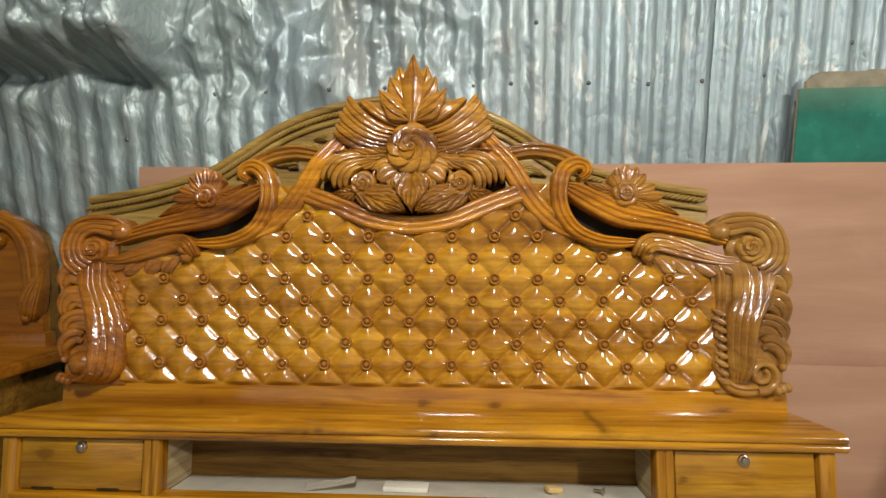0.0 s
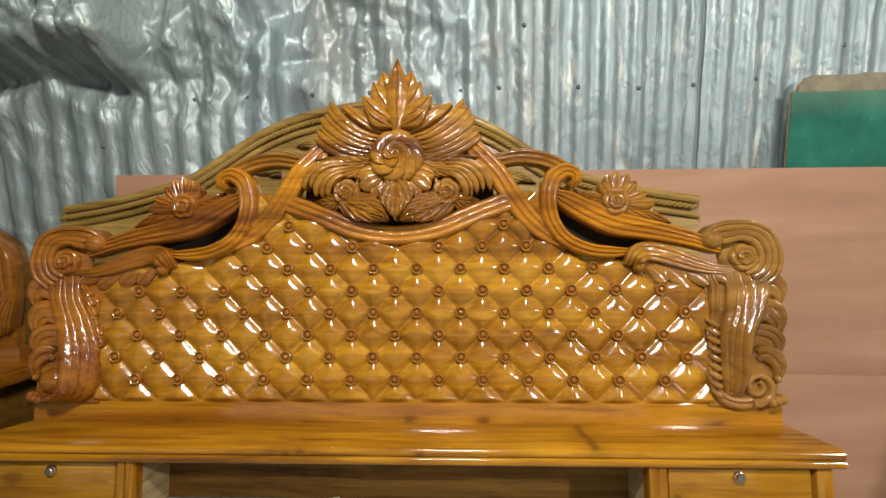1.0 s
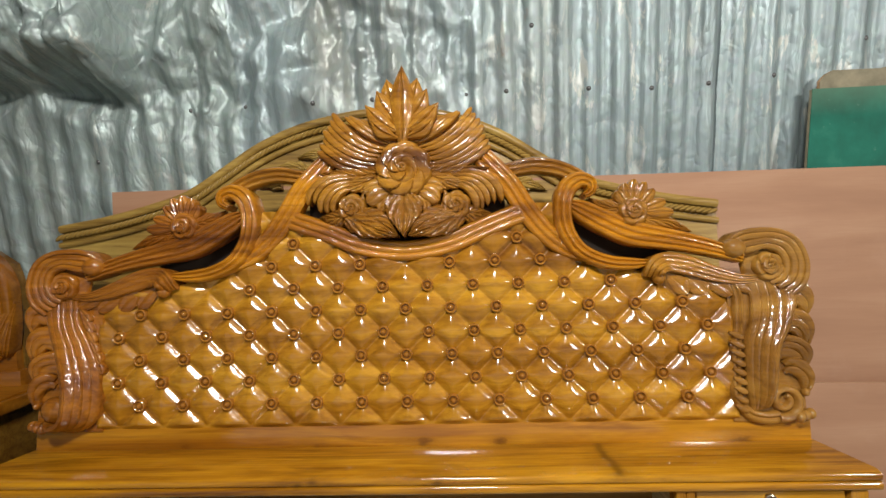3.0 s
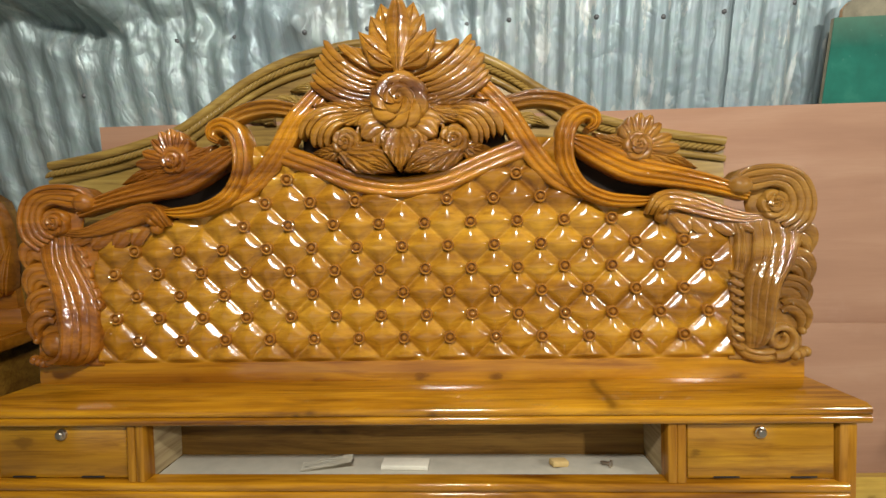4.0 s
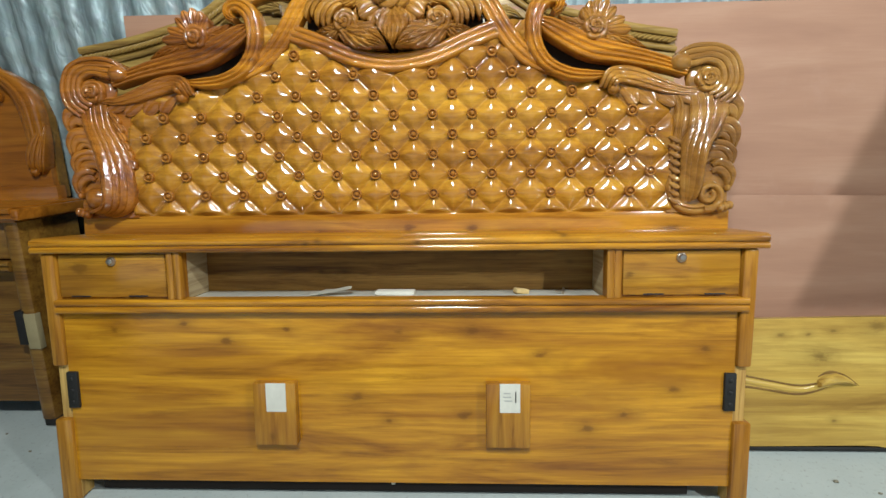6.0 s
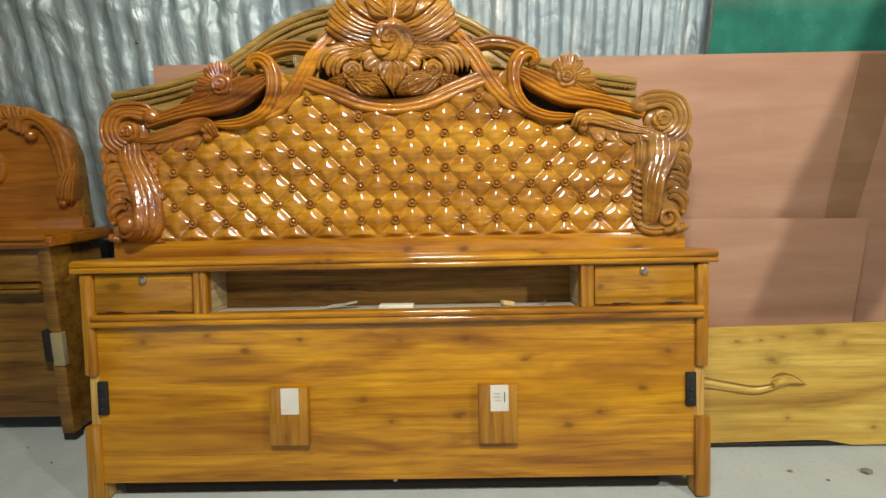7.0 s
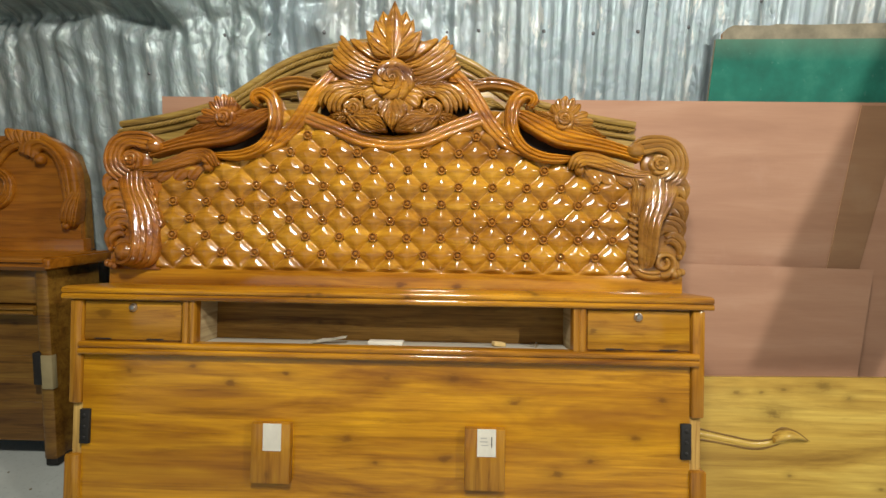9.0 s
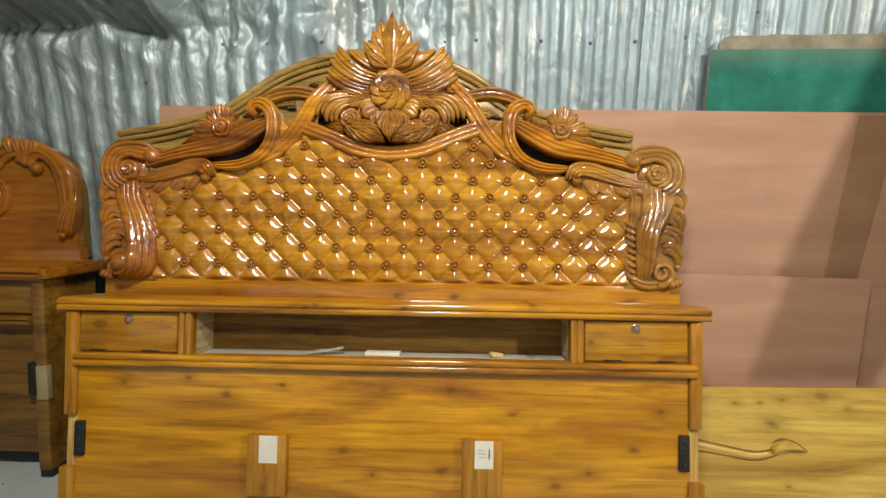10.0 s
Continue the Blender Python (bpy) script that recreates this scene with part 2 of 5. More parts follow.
M_PLY = plywood()
M_PLYDARK = plywood("darker_plywood", (0.68, 0.67, 0.55))
M_PLYEDGE = plain("plywood_edge", (0.5, 0.3, 0.16), 0.8)
def green_paint():
    m, nt, b = material("chalky_green_paint", 0.85)
    v = mapped(nt, (1, 1, 1))
    cloud = noise_tex(nt, v, 5.0, 6.0, 0.65)
    grit = noise_tex(nt, v, 45.0, 4.0, 0.6)
    col = ramp(nt, cloud, [(0.35, (0.003, 0.085, 0.056)), (0.52, (0.005, 0.125, 0.083)), (0.72, (0.03, 0.18, 0.12))])
    col = mix(nt, ramp(nt, grit, [(0.64, (0, 0, 0)), (0.78, (0.4, 0.4, 0.4))]), col, (0.2, 0.3, 0.24))
    # dust and rubbed paint along the top edge
    place = nt.nodes.new("ShaderNodeSeparateXYZ")
    nt.links.new(v, place.inputs[0])
    high = node(nt, "ShaderNodeMapRange")
    high.inputs["From Min"].default_value, high.inputs["From Max"].default_value = 1.42, 1.545
    nt.links.new(place.outputs["Z"], high.inputs["Value"])
    dust = ramp(nt, high.outputs["Result"], [(0.3, (0, 0, 0)), (1.0, (0.22, 0.22, 0.22))])
    col = mix(nt, dust, col, (0.3, 0.3, 0.2))
    nt.links.new(col, b.inputs["Base Color"])
    bump(nt, b, grit, 0.15, 0.002)
    return m


M_GREEN = green_paint()
M_BEIGE = plain("weathered_board", (0.34, 0.3, 0.2), 0.85, 0, 0.7, 12.0, 0.3)
M_PALE = plain("bare_pale_wood", (0.38, 0.3, 0.14), 0.8, 0, 0.2, 30.0, 0.1)
M_PAPER = plain("white_paper", (0.66, 0.62, 0.5), 0.8, 0, 0.15, 40.0, 0.03)
M_LAMINATE = plain("white_shelf_board", (0.48, 0.45, 0.36), 0.55, 0, 0.2, 25.0, 0.05)
M_BLACK = plain("black_iron", (0.022, 0.019, 0.015), 0.6, 0.3, 0.4, 60.0, 0.3)
M_CHROME = plain("worn_chrome", (0.58, 0.5, 0.4), 0.28, 1.0, 0.15, 60.0, 0.02)
M_NAIL = plain("dull_nail_head", (0.16, 0.16, 0.16), 0.55, 0.5, 0.4, 90.0, 0.2)
# near-black colour that stands in for shade in gaps
M_DARK = plain("painted_shade_board", (0.022, 0.013, 0.007), 0.95)
M_CHIP = plain("raw_wood_chip", (0.6, 0.42, 0.16), 0.8, 0, 0.3, 60.0, 0.3)
M_INK = plain("grey_print", (0.42, 0.4, 0.34), 0.8)
M_WALL = plain("plain_shed_wall", (0.4, 0.39, 0.37), 0.8)
M_CASE = wood("raw_case_board", (0.56, 0.46, 0.27), (0.48, 0.38, 0.2), (0.34, 0.25, 0.11), "y", 0.7, 0.0, 0.1, 0.0, 1.0, 0.2)
M_GROOVE = wood("shaded_groove_wood", (0.26, 0.15, 0.025), (0.2, 0.11, 0.018), (0.14, 0.075, 0.012), "x", 0.5, 0.3, 0.2, 0.0, 1.0, 0.1)


def concrete():
    m, nt, b = material("dusty_concrete", 0.85)
    v = mapped(nt, (1, 1, 1))
    a = noise_tex(nt, v, 6.0, 8.0, 0.65)
    c = noise_tex(nt, v, 1.3, 4.0, 0.55)
    f = noise_tex(nt, v, 90.0, 3.0, 0.6)
    col = mix(nt, a, (0.26, 0.285, 0.25), (0.5, 0.535, 0.48))
    col = mix(nt, ramp(nt, c, [(0.4, (0, 0, 0)), (0.6, (0.6, 0.6, 0.6))]), col, (0.41, 0.43, 0.385))
    col = mix(nt, ramp(nt, f, [(0.3, (0.5, 0.5, 0.5)), (0.42, (0, 0, 0))]), col, (0.24, 0.23, 0.2))
    nt.links.new(col, b.inputs["Base Color"])
    bump(nt, b, a, 0.5, 0.006)
    return m


def galvanised(name, tone, tint, crumple):
    m, nt, b = material(name, 0.5, 0.42)
    v = mapped(nt, (1, 1, 0.35))
    a = noise_tex(nt, v, 9.0, 6.0, 0.65)
    c = noise_tex(nt, mapped(nt, (1, 1, 0.25)), 2.2, 4.0, 0.6)
    spangle = node(nt, "ShaderNodeTexVoronoi", Scale=55.0)
    nt.links.new(mapped(nt, (1, 1, 1)), spangle.inputs["Vector"])
    col = mix(nt, a, tuple(0.8 * t for t in tone), tone)
    col = mix(nt, ramp(nt, c, [(0.52, (0, 0, 0)), (0.72, (0.55, 0.55, 0.55))]), col, (0.36, 0.34, 0.28))
    streak = noise_tex(nt, mapped(nt, (38, 1, 0.8)), 1.0, 5.0, 0.65)
    col = mix(nt, ramp(nt, streak, [(0.36, (0.75, 0.75, 0.75)), (0.56, (0, 0, 0))]), col, tint)
    # flaked white oxide, in ragged upright patches
    flake = noise_tex(nt, mapped(nt, (26, 1, 7.0)), 1.0, 7.0, 0.7, 0.4)
    where = noise_tex(nt, mapped(nt, (1, 1, 0.7)), 3.0, 3.0, 0.5)
    both = mix(nt, 1.0, ramp(nt, flake, [(0.55, (0, 0, 0)), (0.6, (0.8, 0.8, 0.8))]), ramp(nt, where, [(0.42, (0, 0, 0)), (0.62, (1, 1, 1))]), "MULTIPLY")
    col = mix(nt, both, col, (0.5, 0.51, 0.47))
    rust = noise_tex(nt, mapped(nt, (1, 1, 0.5)), 5.0, 7.0, 0.7)
    col = mix(nt, ramp(nt, rust, [(0.63, (0, 0, 0)), (0.72, (0.55, 0.55, 0.55))]), col, (0.28, 0.16, 0.08))
    col = mix(nt, 0.05, col, spangle.outputs["Color"], "MULTIPLY")
    nt.links.new(col, b.inputs["Base Color"])
    r = ramp(nt, a, [(0.3, (0.42, 0.42, 0.42)), (0.7, (0.6, 0.6, 0.6))])
    nt.links.new(r, b.inputs["Roughness"])
    # creases beaten into the sheet
    heights = []
    for scale, turn in ((9.0, 0.5), (24.0, 1.1)):
        n = noise_tex(nt, mapped(nt, (1, 1, 0.6), "Object", (0, turn, 0)), scale, 2.0, 0.5, 0.6)
        off = nt.nodes.new("ShaderNodeMath")
        off.operation = "SUBTRACT"
        off.inputs[1].default_value = 0.5
        nt.links.new(n, off.inputs[0])
        ridge = nt.nodes.new("ShaderNodeMath")
        ridge.operation = "ABSOLUTE"
        nt.links.new(off.outputs[0], ridge.inputs[0])
        heights.append(ridge.outputs[0])
    first = node(nt, "ShaderNodeBump", Strength=crumple, Distance=0.05)
    nt.links.new(heights[0], first.inputs["Height"])
    second = node(nt, "ShaderNodeBump", Strength=0.8 * crumple, Distance=0.02)
    nt.links.new(heights[1], second.inputs["Height"])
    nt.links.new(first.outputs["Normal"], second.inputs["Normal"])
    nt.links.new(second.outputs["Normal"], b.inputs["Normal"])
    return m


M_CONCRETE = concrete()
M_IRON = galvanised("galvanised_iron", (0.325, 0.4, 0.41), (0.165, 0.205, 0.21), 0.24)
M_BEATEN = galvanised("beaten_iron", (0.36, 0.44, 0.45), (0.2, 0.245, 0.25), 0.38)
M_OLDIRON = galvanised("dull_old_iron", (0.37, 0.445, 0.43), (0.19, 0.23, 0.22), 0.42)


# ---- mesh helpers ----
def link(name, bm, mat, parent=None, label="", smooth=True):
    bmesh.ops.recalc_face_normals(bm, faces=bm.faces)
    me = bpy.data.meshes.new(name)
    bm.to_mesh(me)
    bm.free()
    if smooth:
        me.polygons.foreach_set("use_smooth", [True] * len(me.polygons))
        me.set_sharp_from_angle(angle=radians(38))
    me.materials.append(mat)
    ob = new(name, me)
    ob.parent = parent
    if label:
        ob["label"] = label
    return ob


def part(name, bm, mat, parent, label="", smooth=True):
    return link(name, bm, mat, parent, label, smooth)


def thing(name, m, label, category, group="", kind=""):
    ob = new(name)
    ob.matrix_world = m
    return tagged(ob, label, category, group, kind)


def box(x0, x1, y0, y1, z0, z1, bevel=0.003, seg=2):
    bm = bmesh.new()
    bmesh.ops.create_cube(bm, size=1)
    for v in bm.verts:
        v.co = Vector((x0 + (v.co.x + 0.5) * (x1 - x0), y0 + (v.co.y + 0.5) * (y1 - y0), z0 + (v.co.z + 0.5) * (z1 - z0)))
    if bevel:
        bmesh.ops.bevel(bm, geom=bm.edges[:], offset=bevel, segments=seg, affect="EDGES", profile=0.5)
    return bm


def catmull(pts, k=8):
    """Smooth curve through points of any dimension, k steps a span."""
    p = [Vector(q) for q in pts]
    p = [2 * p[0] - p[1], *p, 2 * p[-1] - p[-2]]
    out = []
    for i in range(1, len(p) - 2):
        a, b, c, d = p[i - 1:i + 3]
        for j in range(k):
            t = j / k
            out.append(0.5 * (2 * b + (c - a) * t + (2 * a - 5 * b + 4 * c - d) * t * t + (3 * b - a - 3 * c + d) * t ** 3))
    out.append(p[-2])
    return out


def tube_loft(rows, cap=True):
    """Skin a list of closed rings."""
    bm = bmesh.new()
    vs = [[bm.verts.new(q) for q in r] for r in rows]
    n = len(rows[0])
    for a, b in zip(vs, vs[1:]):
        for i in range(n):
            bm.faces.new((a[i], a[(i + 1) % n], b[(i + 1) % n], b[i]))
    if cap:
        bm.faces.new(vs[0])
        bm.faces.new(vs[-1][::-1])
    return bm


def ribbon(pts, front, thick, strands=3, ridge=0.006, dome=0.006, k=8, lift=None):
    """A carved band that follows (u, w, width): rounded strands side by side, flat back. lift(f): how far it swells forwards along its length."""
    line = catmull(pts, k)
    m = 6 * strands + 1
    rows = []
    for i, q in enumerate(line):
        a, b = line[max(i - 1, 0)], line[min(i + 1, len(line) - 1)]
        t = Vector((b[0] - a[0], b[1] - a[1])).normalized()
        nrm = Vector((-t.y, t.x))
        f = i / (len(line) - 1)
        up = lift(f) if lift else 0.0
        half = max(q[2], 0.002) / 2
        ease = min(1.0, half / 0.012)
        ring = []
        for j in range(m):
            s = 2 * j / (m - 1) - 1
            h = dome * math.sqrt(max(0, 1 - s * s)) + ridge * (1.5 if strands > 1 else 1.0) * (1 - abs(math.cos(math.pi * strands * (s + 1) / 2)) ** 5)
            ring.append((q[0] + nrm.x * s * half, front - h * ease - up + 0.006, q[1] + nrm.y * s * half))
        for s in (0.96, -0.96):
            ring.append((q[0] + nrm.x * s * half, front + thick, q[1] + nrm.y * s * half))
        rows.append(ring)
    return tube_loft(rows)


def leaf(base, tip, width, front, thick=0.02, bow=0.0, dome=0.012, teeth=4, groove=0.004, cut=0.3, tilt=0.0, blunt=0.7, rake=2.0):
    """A carved leaf from base to tip (u, w): central vein, raked side veins that run out into lobes, flat back."""
    b, t = Vector(base), Vector(tip)
    d = t - b
    length = d.length
    d.normalize()
    nrm = Vector((-d.y, d.x))
    nl, nw = 7 * teeth + 6, 18
    rows = []
    for i in range(nl + 1):
        f = i / nl
        c = b + d * (length * f) + nrm * (bow * math.sin(math.pi * f))
        saw = (f * teeth) % 1.0
        lobe = saw if saw < 0.72 else (1 - saw) / 0.28 * 0.72
        half = width / 2 * max(0.02, math.sin(math.pi * min(1, 0.12 + 0.88 * f) ** blunt)) * (1 - cut * (0.72 - lobe) * (f > 0.06))
        ring = []
        for j in range(nw + 1):
            s = 2 * j / nw - 1
            g = abs(math.sin(math.pi * (f * teeth - rake * abs(s) + 2.0)))
            vein = groove * 1.5 * (1 - g ** 0.7) * min(1, abs(s) * 4)
            h = dome * (1 - s * s) ** 0.55 - groove * 1.4 * math.exp(-(s / 0.1) ** 2) - vein
            p = c + nrm * (s * half)
            ring.append((p.x, front - h * min(1, half / 0.01) - tilt * f, p.y))
        p, q = c + nrm * half * 0.9, c - nrm * half * 0.9
        ring += [(p.x, front + thick, p.y), (q.x, front + thick, q.y)]
        rows.append(ring)
    return tube_loft(rows)


def strand(bm, line, front, back, h, squash=0.62):
    """Adds one rounded, tapering strand along (u, w, width, lift at its right edge, lift at its left edge) to a mesh."""
    m = 8
    rows = []
    for i, q in enumerate(line):
        a, b = line[max(i - 1, 0)], line[min(i + 1, len(line) - 1)]
        t = Vector((b[0] - a[0], b[1] - a[1])).normalized()
        half = max(q[2], 0.0012) / 2
        e = min(1.0, half / 0.008)
        ring = []
        for j in range(m + 1):
            c = 2 * j / m - 1
            y = front - q[3] - (q[4] - q[3]) * (c + 1) / 2 - h * e * math.sqrt(max(0.0, 1 - abs(c) ** 3.0)) * (1 + 0.18 * c)
            ring.append(bm.verts.new((q[0] - t.y * c * half, y, q[1] + t.x * c * half)))
        ring.append(bm.verts.new((q[0] - t.y * half * squash, back, q[1] + t.x * half * squash)))
        ring.append(bm.verts.new((q[0] + t.y * half * squash, back, q[1] - t.x * half * squash)))
        rows.append(ring)
    n = m + 3
    for a, b in zip(rows, rows[1:]):
        for i in range(n):
            bm.faces.new((a[i], a[(i + 1) % n], b[(i + 1) % n], b[i]))
    bm.faces.new(rows[0])
    bm.faces.new(rows[-1][::-1])


def plume(name, parent, mat, low, high, front, thick=0.03, n=5, h=0.009, over=1.25, base=0.75, tip=0.12, lift=None, seed=1, ragged=0.06, k=8, tail=0.35, step=0.0, label=""):
    """Overlapping tapered strands that flow between two guide lines (u, w), no two alike, on a thin ground. base, tip: relative widths at the ends."""
    rng = random.Random(seed)
    a, b = catmull(low, k), catmull(high, k)
    cnt = len(a)
    cuts = [0.0]
    for i in range(n):
        cuts.append(cuts[-1] + rng.uniform(0.75, 1.25))
    cuts = [c / cuts[-1] for c in cuts]
    till = max(2, int(cnt * (1 - 0.6 * tail)))
    rows = []
    for j in range(till):
        pa, pb = a[j].lerp(b[j], 0.04), b[j].lerp(a[j], 0.04)
        up = lift(j / (cnt - 1), 0.5) if lift else 0.0
        rows.append([(pa[0], front - 0.3 * up, pa[1]), (pb[0], front - 0.3 * up, pb[1]), (pb[0], front + thick, pb[1]), (pa[0], front + thick, pa[1])])
    ground = part(name, tube_loft(rows), mat, parent, label)
    for i in range(n):
        v, wide = (cuts[i] + cuts[i + 1]) / 2, cuts[i + 1] - cuts[i]
        stop = 1 - ragged * rng.random()
        hh = h * rng.uniform(0.8, 1.15)
        line = []
        for j in range(cnt):
            f = j / (cnt - 1)
            x = f * stop * (cnt - 1)
            i0 = min(cnt - 2, int(x))
            pa, pb = a[i0].lerp(a[i0 + 1], x - i0), b[i0].lerp(b[i0 + 1], x - i0)
            q = pa.lerp(pb, v)
            size = base + (1 - base) * min(1, f / 0.3) if f < 1 - tail else tip + (1 - tip) * math.sqrt(max(0.0, 1 - ((f - 1 + tail) / tail) ** 2))
            go = a[i0 + 1].lerp(b[i0 + 1], v) - a[i0].lerp(b[i0], v)
            side = 1 if go.x * (pb - pa).y - go.y * (pb - pa).x > 0 else -1
            edges = [(lift(f, v + k * side * wide * 0.55 * size) if lift else 0.0) + 0.0015 * (i % 2) + step * i for k in (-1, 1)]
            line.append((q[0], q[1], (pb - pa).length * wide * over * size, *edges))
        bm = bmesh.new()
        strand(bm, line, front, front + thick, hh)
        part("strand", bm, mat, ground)
    return ground


def petal(b, t, width, front, thick=0.02, dome=0.012, tilt=0.008, bow=0.0, vein=0.004, full=0.62):
    """A round-ended carved petal from b to t (u, w), widest near its tip, with a shallow groove down the middle."""
    b, t = Vector(b), Vector(t)
    d = t - b
    nrm = Vector((-d.y, d.x)).normalized()
    rows = []
    n, m = 16, 12
    for i in range(n + 1):
        f = 0.5 - 0.5 * math.cos(math.pi * i / n)
        half = width / 2 * (0.35 + 0.65 * math.sin(math.pi / 2 * f / full) if f < full else math.sqrt(max(0.0, 1 - ((f - full) / (1 - full)) ** 2)))
        half = max(half, 0.0008)
        c = b + d * f + nrm * (bow * math.sin(math.pi * f))
        ring = []
        for j in range(m + 1):
            v = 2 * j / m - 1
            y = front - tilt * math.sin(math.pi * 0.7 * f) - dome * math.sqrt(max(0.0, 1 - v * v)) * min(1, half / 0.006) + vein * math.exp(-(v / 0.22) ** 2) * min(1, half / 0.008)
            ring.append((c.x + nrm.x * half * v, y, c.y + nrm.y * half * v))
        ring += [(c.x + nrm.x * half * 0.8, front + thick, c.y + nrm.y * half * 0.8), (c.x - nrm.x * half * 0.8, front + thick, c.y - nrm.y * half * 0.8)]
        rows.append(ring)
    return tube_loft(rows)


def spiral(cx, cz, r0, r1, a0, turns, w0, w1, steps=20):
    """Points of a volute (u, w, width) from radius r0 inwards to r1, from angle a0 (degrees) through signed turns."""
    out = []
    for i in range(steps + 1):
        f = i / steps
        r = r0 * (r1 / r0) ** f
        a = radians(a0) + 2 * math.pi * turns * f
        out.append((cx + r * math.cos(a), cz + r * math.sin(a), w0 + (w1 - w0) * f))
    return out


def blob(cx, cy, cz, rx, ry, rz, seg=14, rings=8):
    bm = bmesh.new()
    bmesh.ops.create_uvsphere(bm, u_segments=seg, v_segments=rings, radius=1)
    for v in bm.verts:
        v.co = Vector((cx + v.co.x * rx, cy + v.co.y * ry, cz + v.co.z * rz))
    return bm


def plate(poly, n0, n1):
    """A flat board of outline poly (u, w) between depths n0 and n1."""
    bm = bmesh.new()
    a = [bm.verts.new((u, n0, w)) for u, w in poly]
    b = [bm.verts.new((u, n1, w)) for u, w in poly]
    bm.faces.new(a)
    bm.faces.new(b[::-1])
    for i in range(len(poly)):
        j = (i + 1) % len(poly)
        bm.faces.new((a[i], b[i], b[j], a[j]))
    return bm


def inside(x, y, poly):
    hit = False
    for (x0, y0), (x1, y1) in zip(poly, poly[1:] + poly[:1]):
        if (y0 > y) != (y1 > y) and x < (x1 - x0) * (y - y0) / (y1 - y0) + x0:
            hit = not hit
    return hit


def lathe(profile, seg=16):
    """Turned body about the y axis, from (radius, depth) pairs; front is -y."""
    bm = bmesh.new()
    rows = [[bm.verts.new((r * math.cos(2 * math.pi * i / seg), d, r * math.sin(2 * math.pi * i / seg))) for i in range(seg)] for r, d in profile]
    for a, b in zip(rows, rows[1:]):
        for i in range(seg):
            bm.faces.new((a[i], a[(i + 1) % seg], b[(i + 1) % seg], b[i]))
    bm.faces.new(rows[0])
    bm.faces.new(rows[-1][::-1])
    return bm


def mould(x0, x1, profile):
    """A straight moulding along x with a closed (depth, height) profile."""
    return tube_loft([[(x, d, h) for d, h in profile] for x in (x0, x1)])


def upright(z0, z1, profile):
    """A straight upright moulding with a closed (x, depth) profile."""
    return tube_loft([[(x, d, z) for x, d in profile] for z in (z0, z1)])


def bead(c0, c1, d0, proud, count, k=8):
    """Half-round beads side by side between c0 and c1; pairs of (across, depth), with the flat back at d0."""
    out = []
    step = (c1 - c0) / count
    for i in range(count):
        for j in range(k + 1):
            a = math.pi * j / k
            out.append((c0 + step * (i + 0.5) - step * 0.47 * math.cos(a), d0 - proud * (0.2 + 0.8 * max(0.0, math.sin(a)) ** 0.7)))
    return out


# ---- setting ----
def iron_relief(x, z, dents, seed):
    """How far an iron sheet stands out at (x, z): waves, buckles and creases. dents: how badly it is battered."""
    left = 0.5 + 0.5 * math.tanh((0.1 - x) / 0.3)
    high = 0.1 + 0.9 * (0.5 + 0.5 * math.tanh((z - 1.54 - 0.03 * x) / 0.06))
    bad = dents * (0.1 + 0.9 * left * high)
    big = noise.noise((x * 2.1 + seed, z * 1.7, 3.1))
    shift = 0.02 * bad * noise.noise((x * 1.5, z * 2.6, seed + 9.0))
    wave = math.cos(2 * math.pi * (x - 0.284 + shift + 0.004 * math.sin(z * 1.7 + seed)) / 0.0835)
    wave = math.copysign(abs(wave) ** 0.65, wave)
    flat = 1.05 - 0.35 * max(0, bad - 0.4) - 0.6 * bad * max(0, noise.noise((x * 4.0, z * 3.0, seed + 5.0)))
    rx, rz = x * 0.83 - z * 0.55, x * 0.55 + z * 0.83
    near = noise.voronoi((rx * 7.0 + big, rz * 5.0, seed), distance_metric="MANHATTAN")[0]
    small = noise.voronoi((x * 17.0 + 0.4 * z, z * 10.0 + 2 * x + big, seed + 4.0), distance_metric="MANHATTAN")[0]
    tiny = noise.voronoi((rx * 38.0, rz * 30.0, seed + 8.0), distance_metric="CHEBYCHEV")[0]
    fold = abs(noise.noise((x * 8.0 + 3 * big, z * 5.0, seed + 2.0)))
    keep = max(0.0, noise.noise((x * 3.0, z * 3.0, seed + 1.0)) + 0.35)
    d = (0.0085 - 0.003 * left) * wave * flat + bad * (0.025 * big - 0.03 * fold - 0.06 * near[0] - keep * (0.07 * small[0] + 0.026 * tiny[0])) + 0.06 * bad
    # the buckled upper corner, which hangs forward over a deep dent
    g = 0.5 + 0.5 * math.tanh((-0.83 - x) / 0.025)
    edge = 1.6 - 0.09 * (0.5 + 0.5 * math.tanh((x + 0.92) / 0.07)) + 0.012 * noise.noise((x * 9, 1.0, 4.0))
    top = 1.72 + 0.012 * noise.noise((x * 7, 2.0, 4.0))
    h = min(1.0, max(0.0, (z - edge) / (top - edge)))
    g *= (1 - min(1, max(0, (z - 1.95) / 0.3))) * min(1, max(0, (x + 1.95) / 0.3))
    d += g * dents * (0.19 * h * h * (3 - 2 * h) - 0.03 * math.exp(-((z - edge - 0.02) / 0.05) ** 2))
    return d


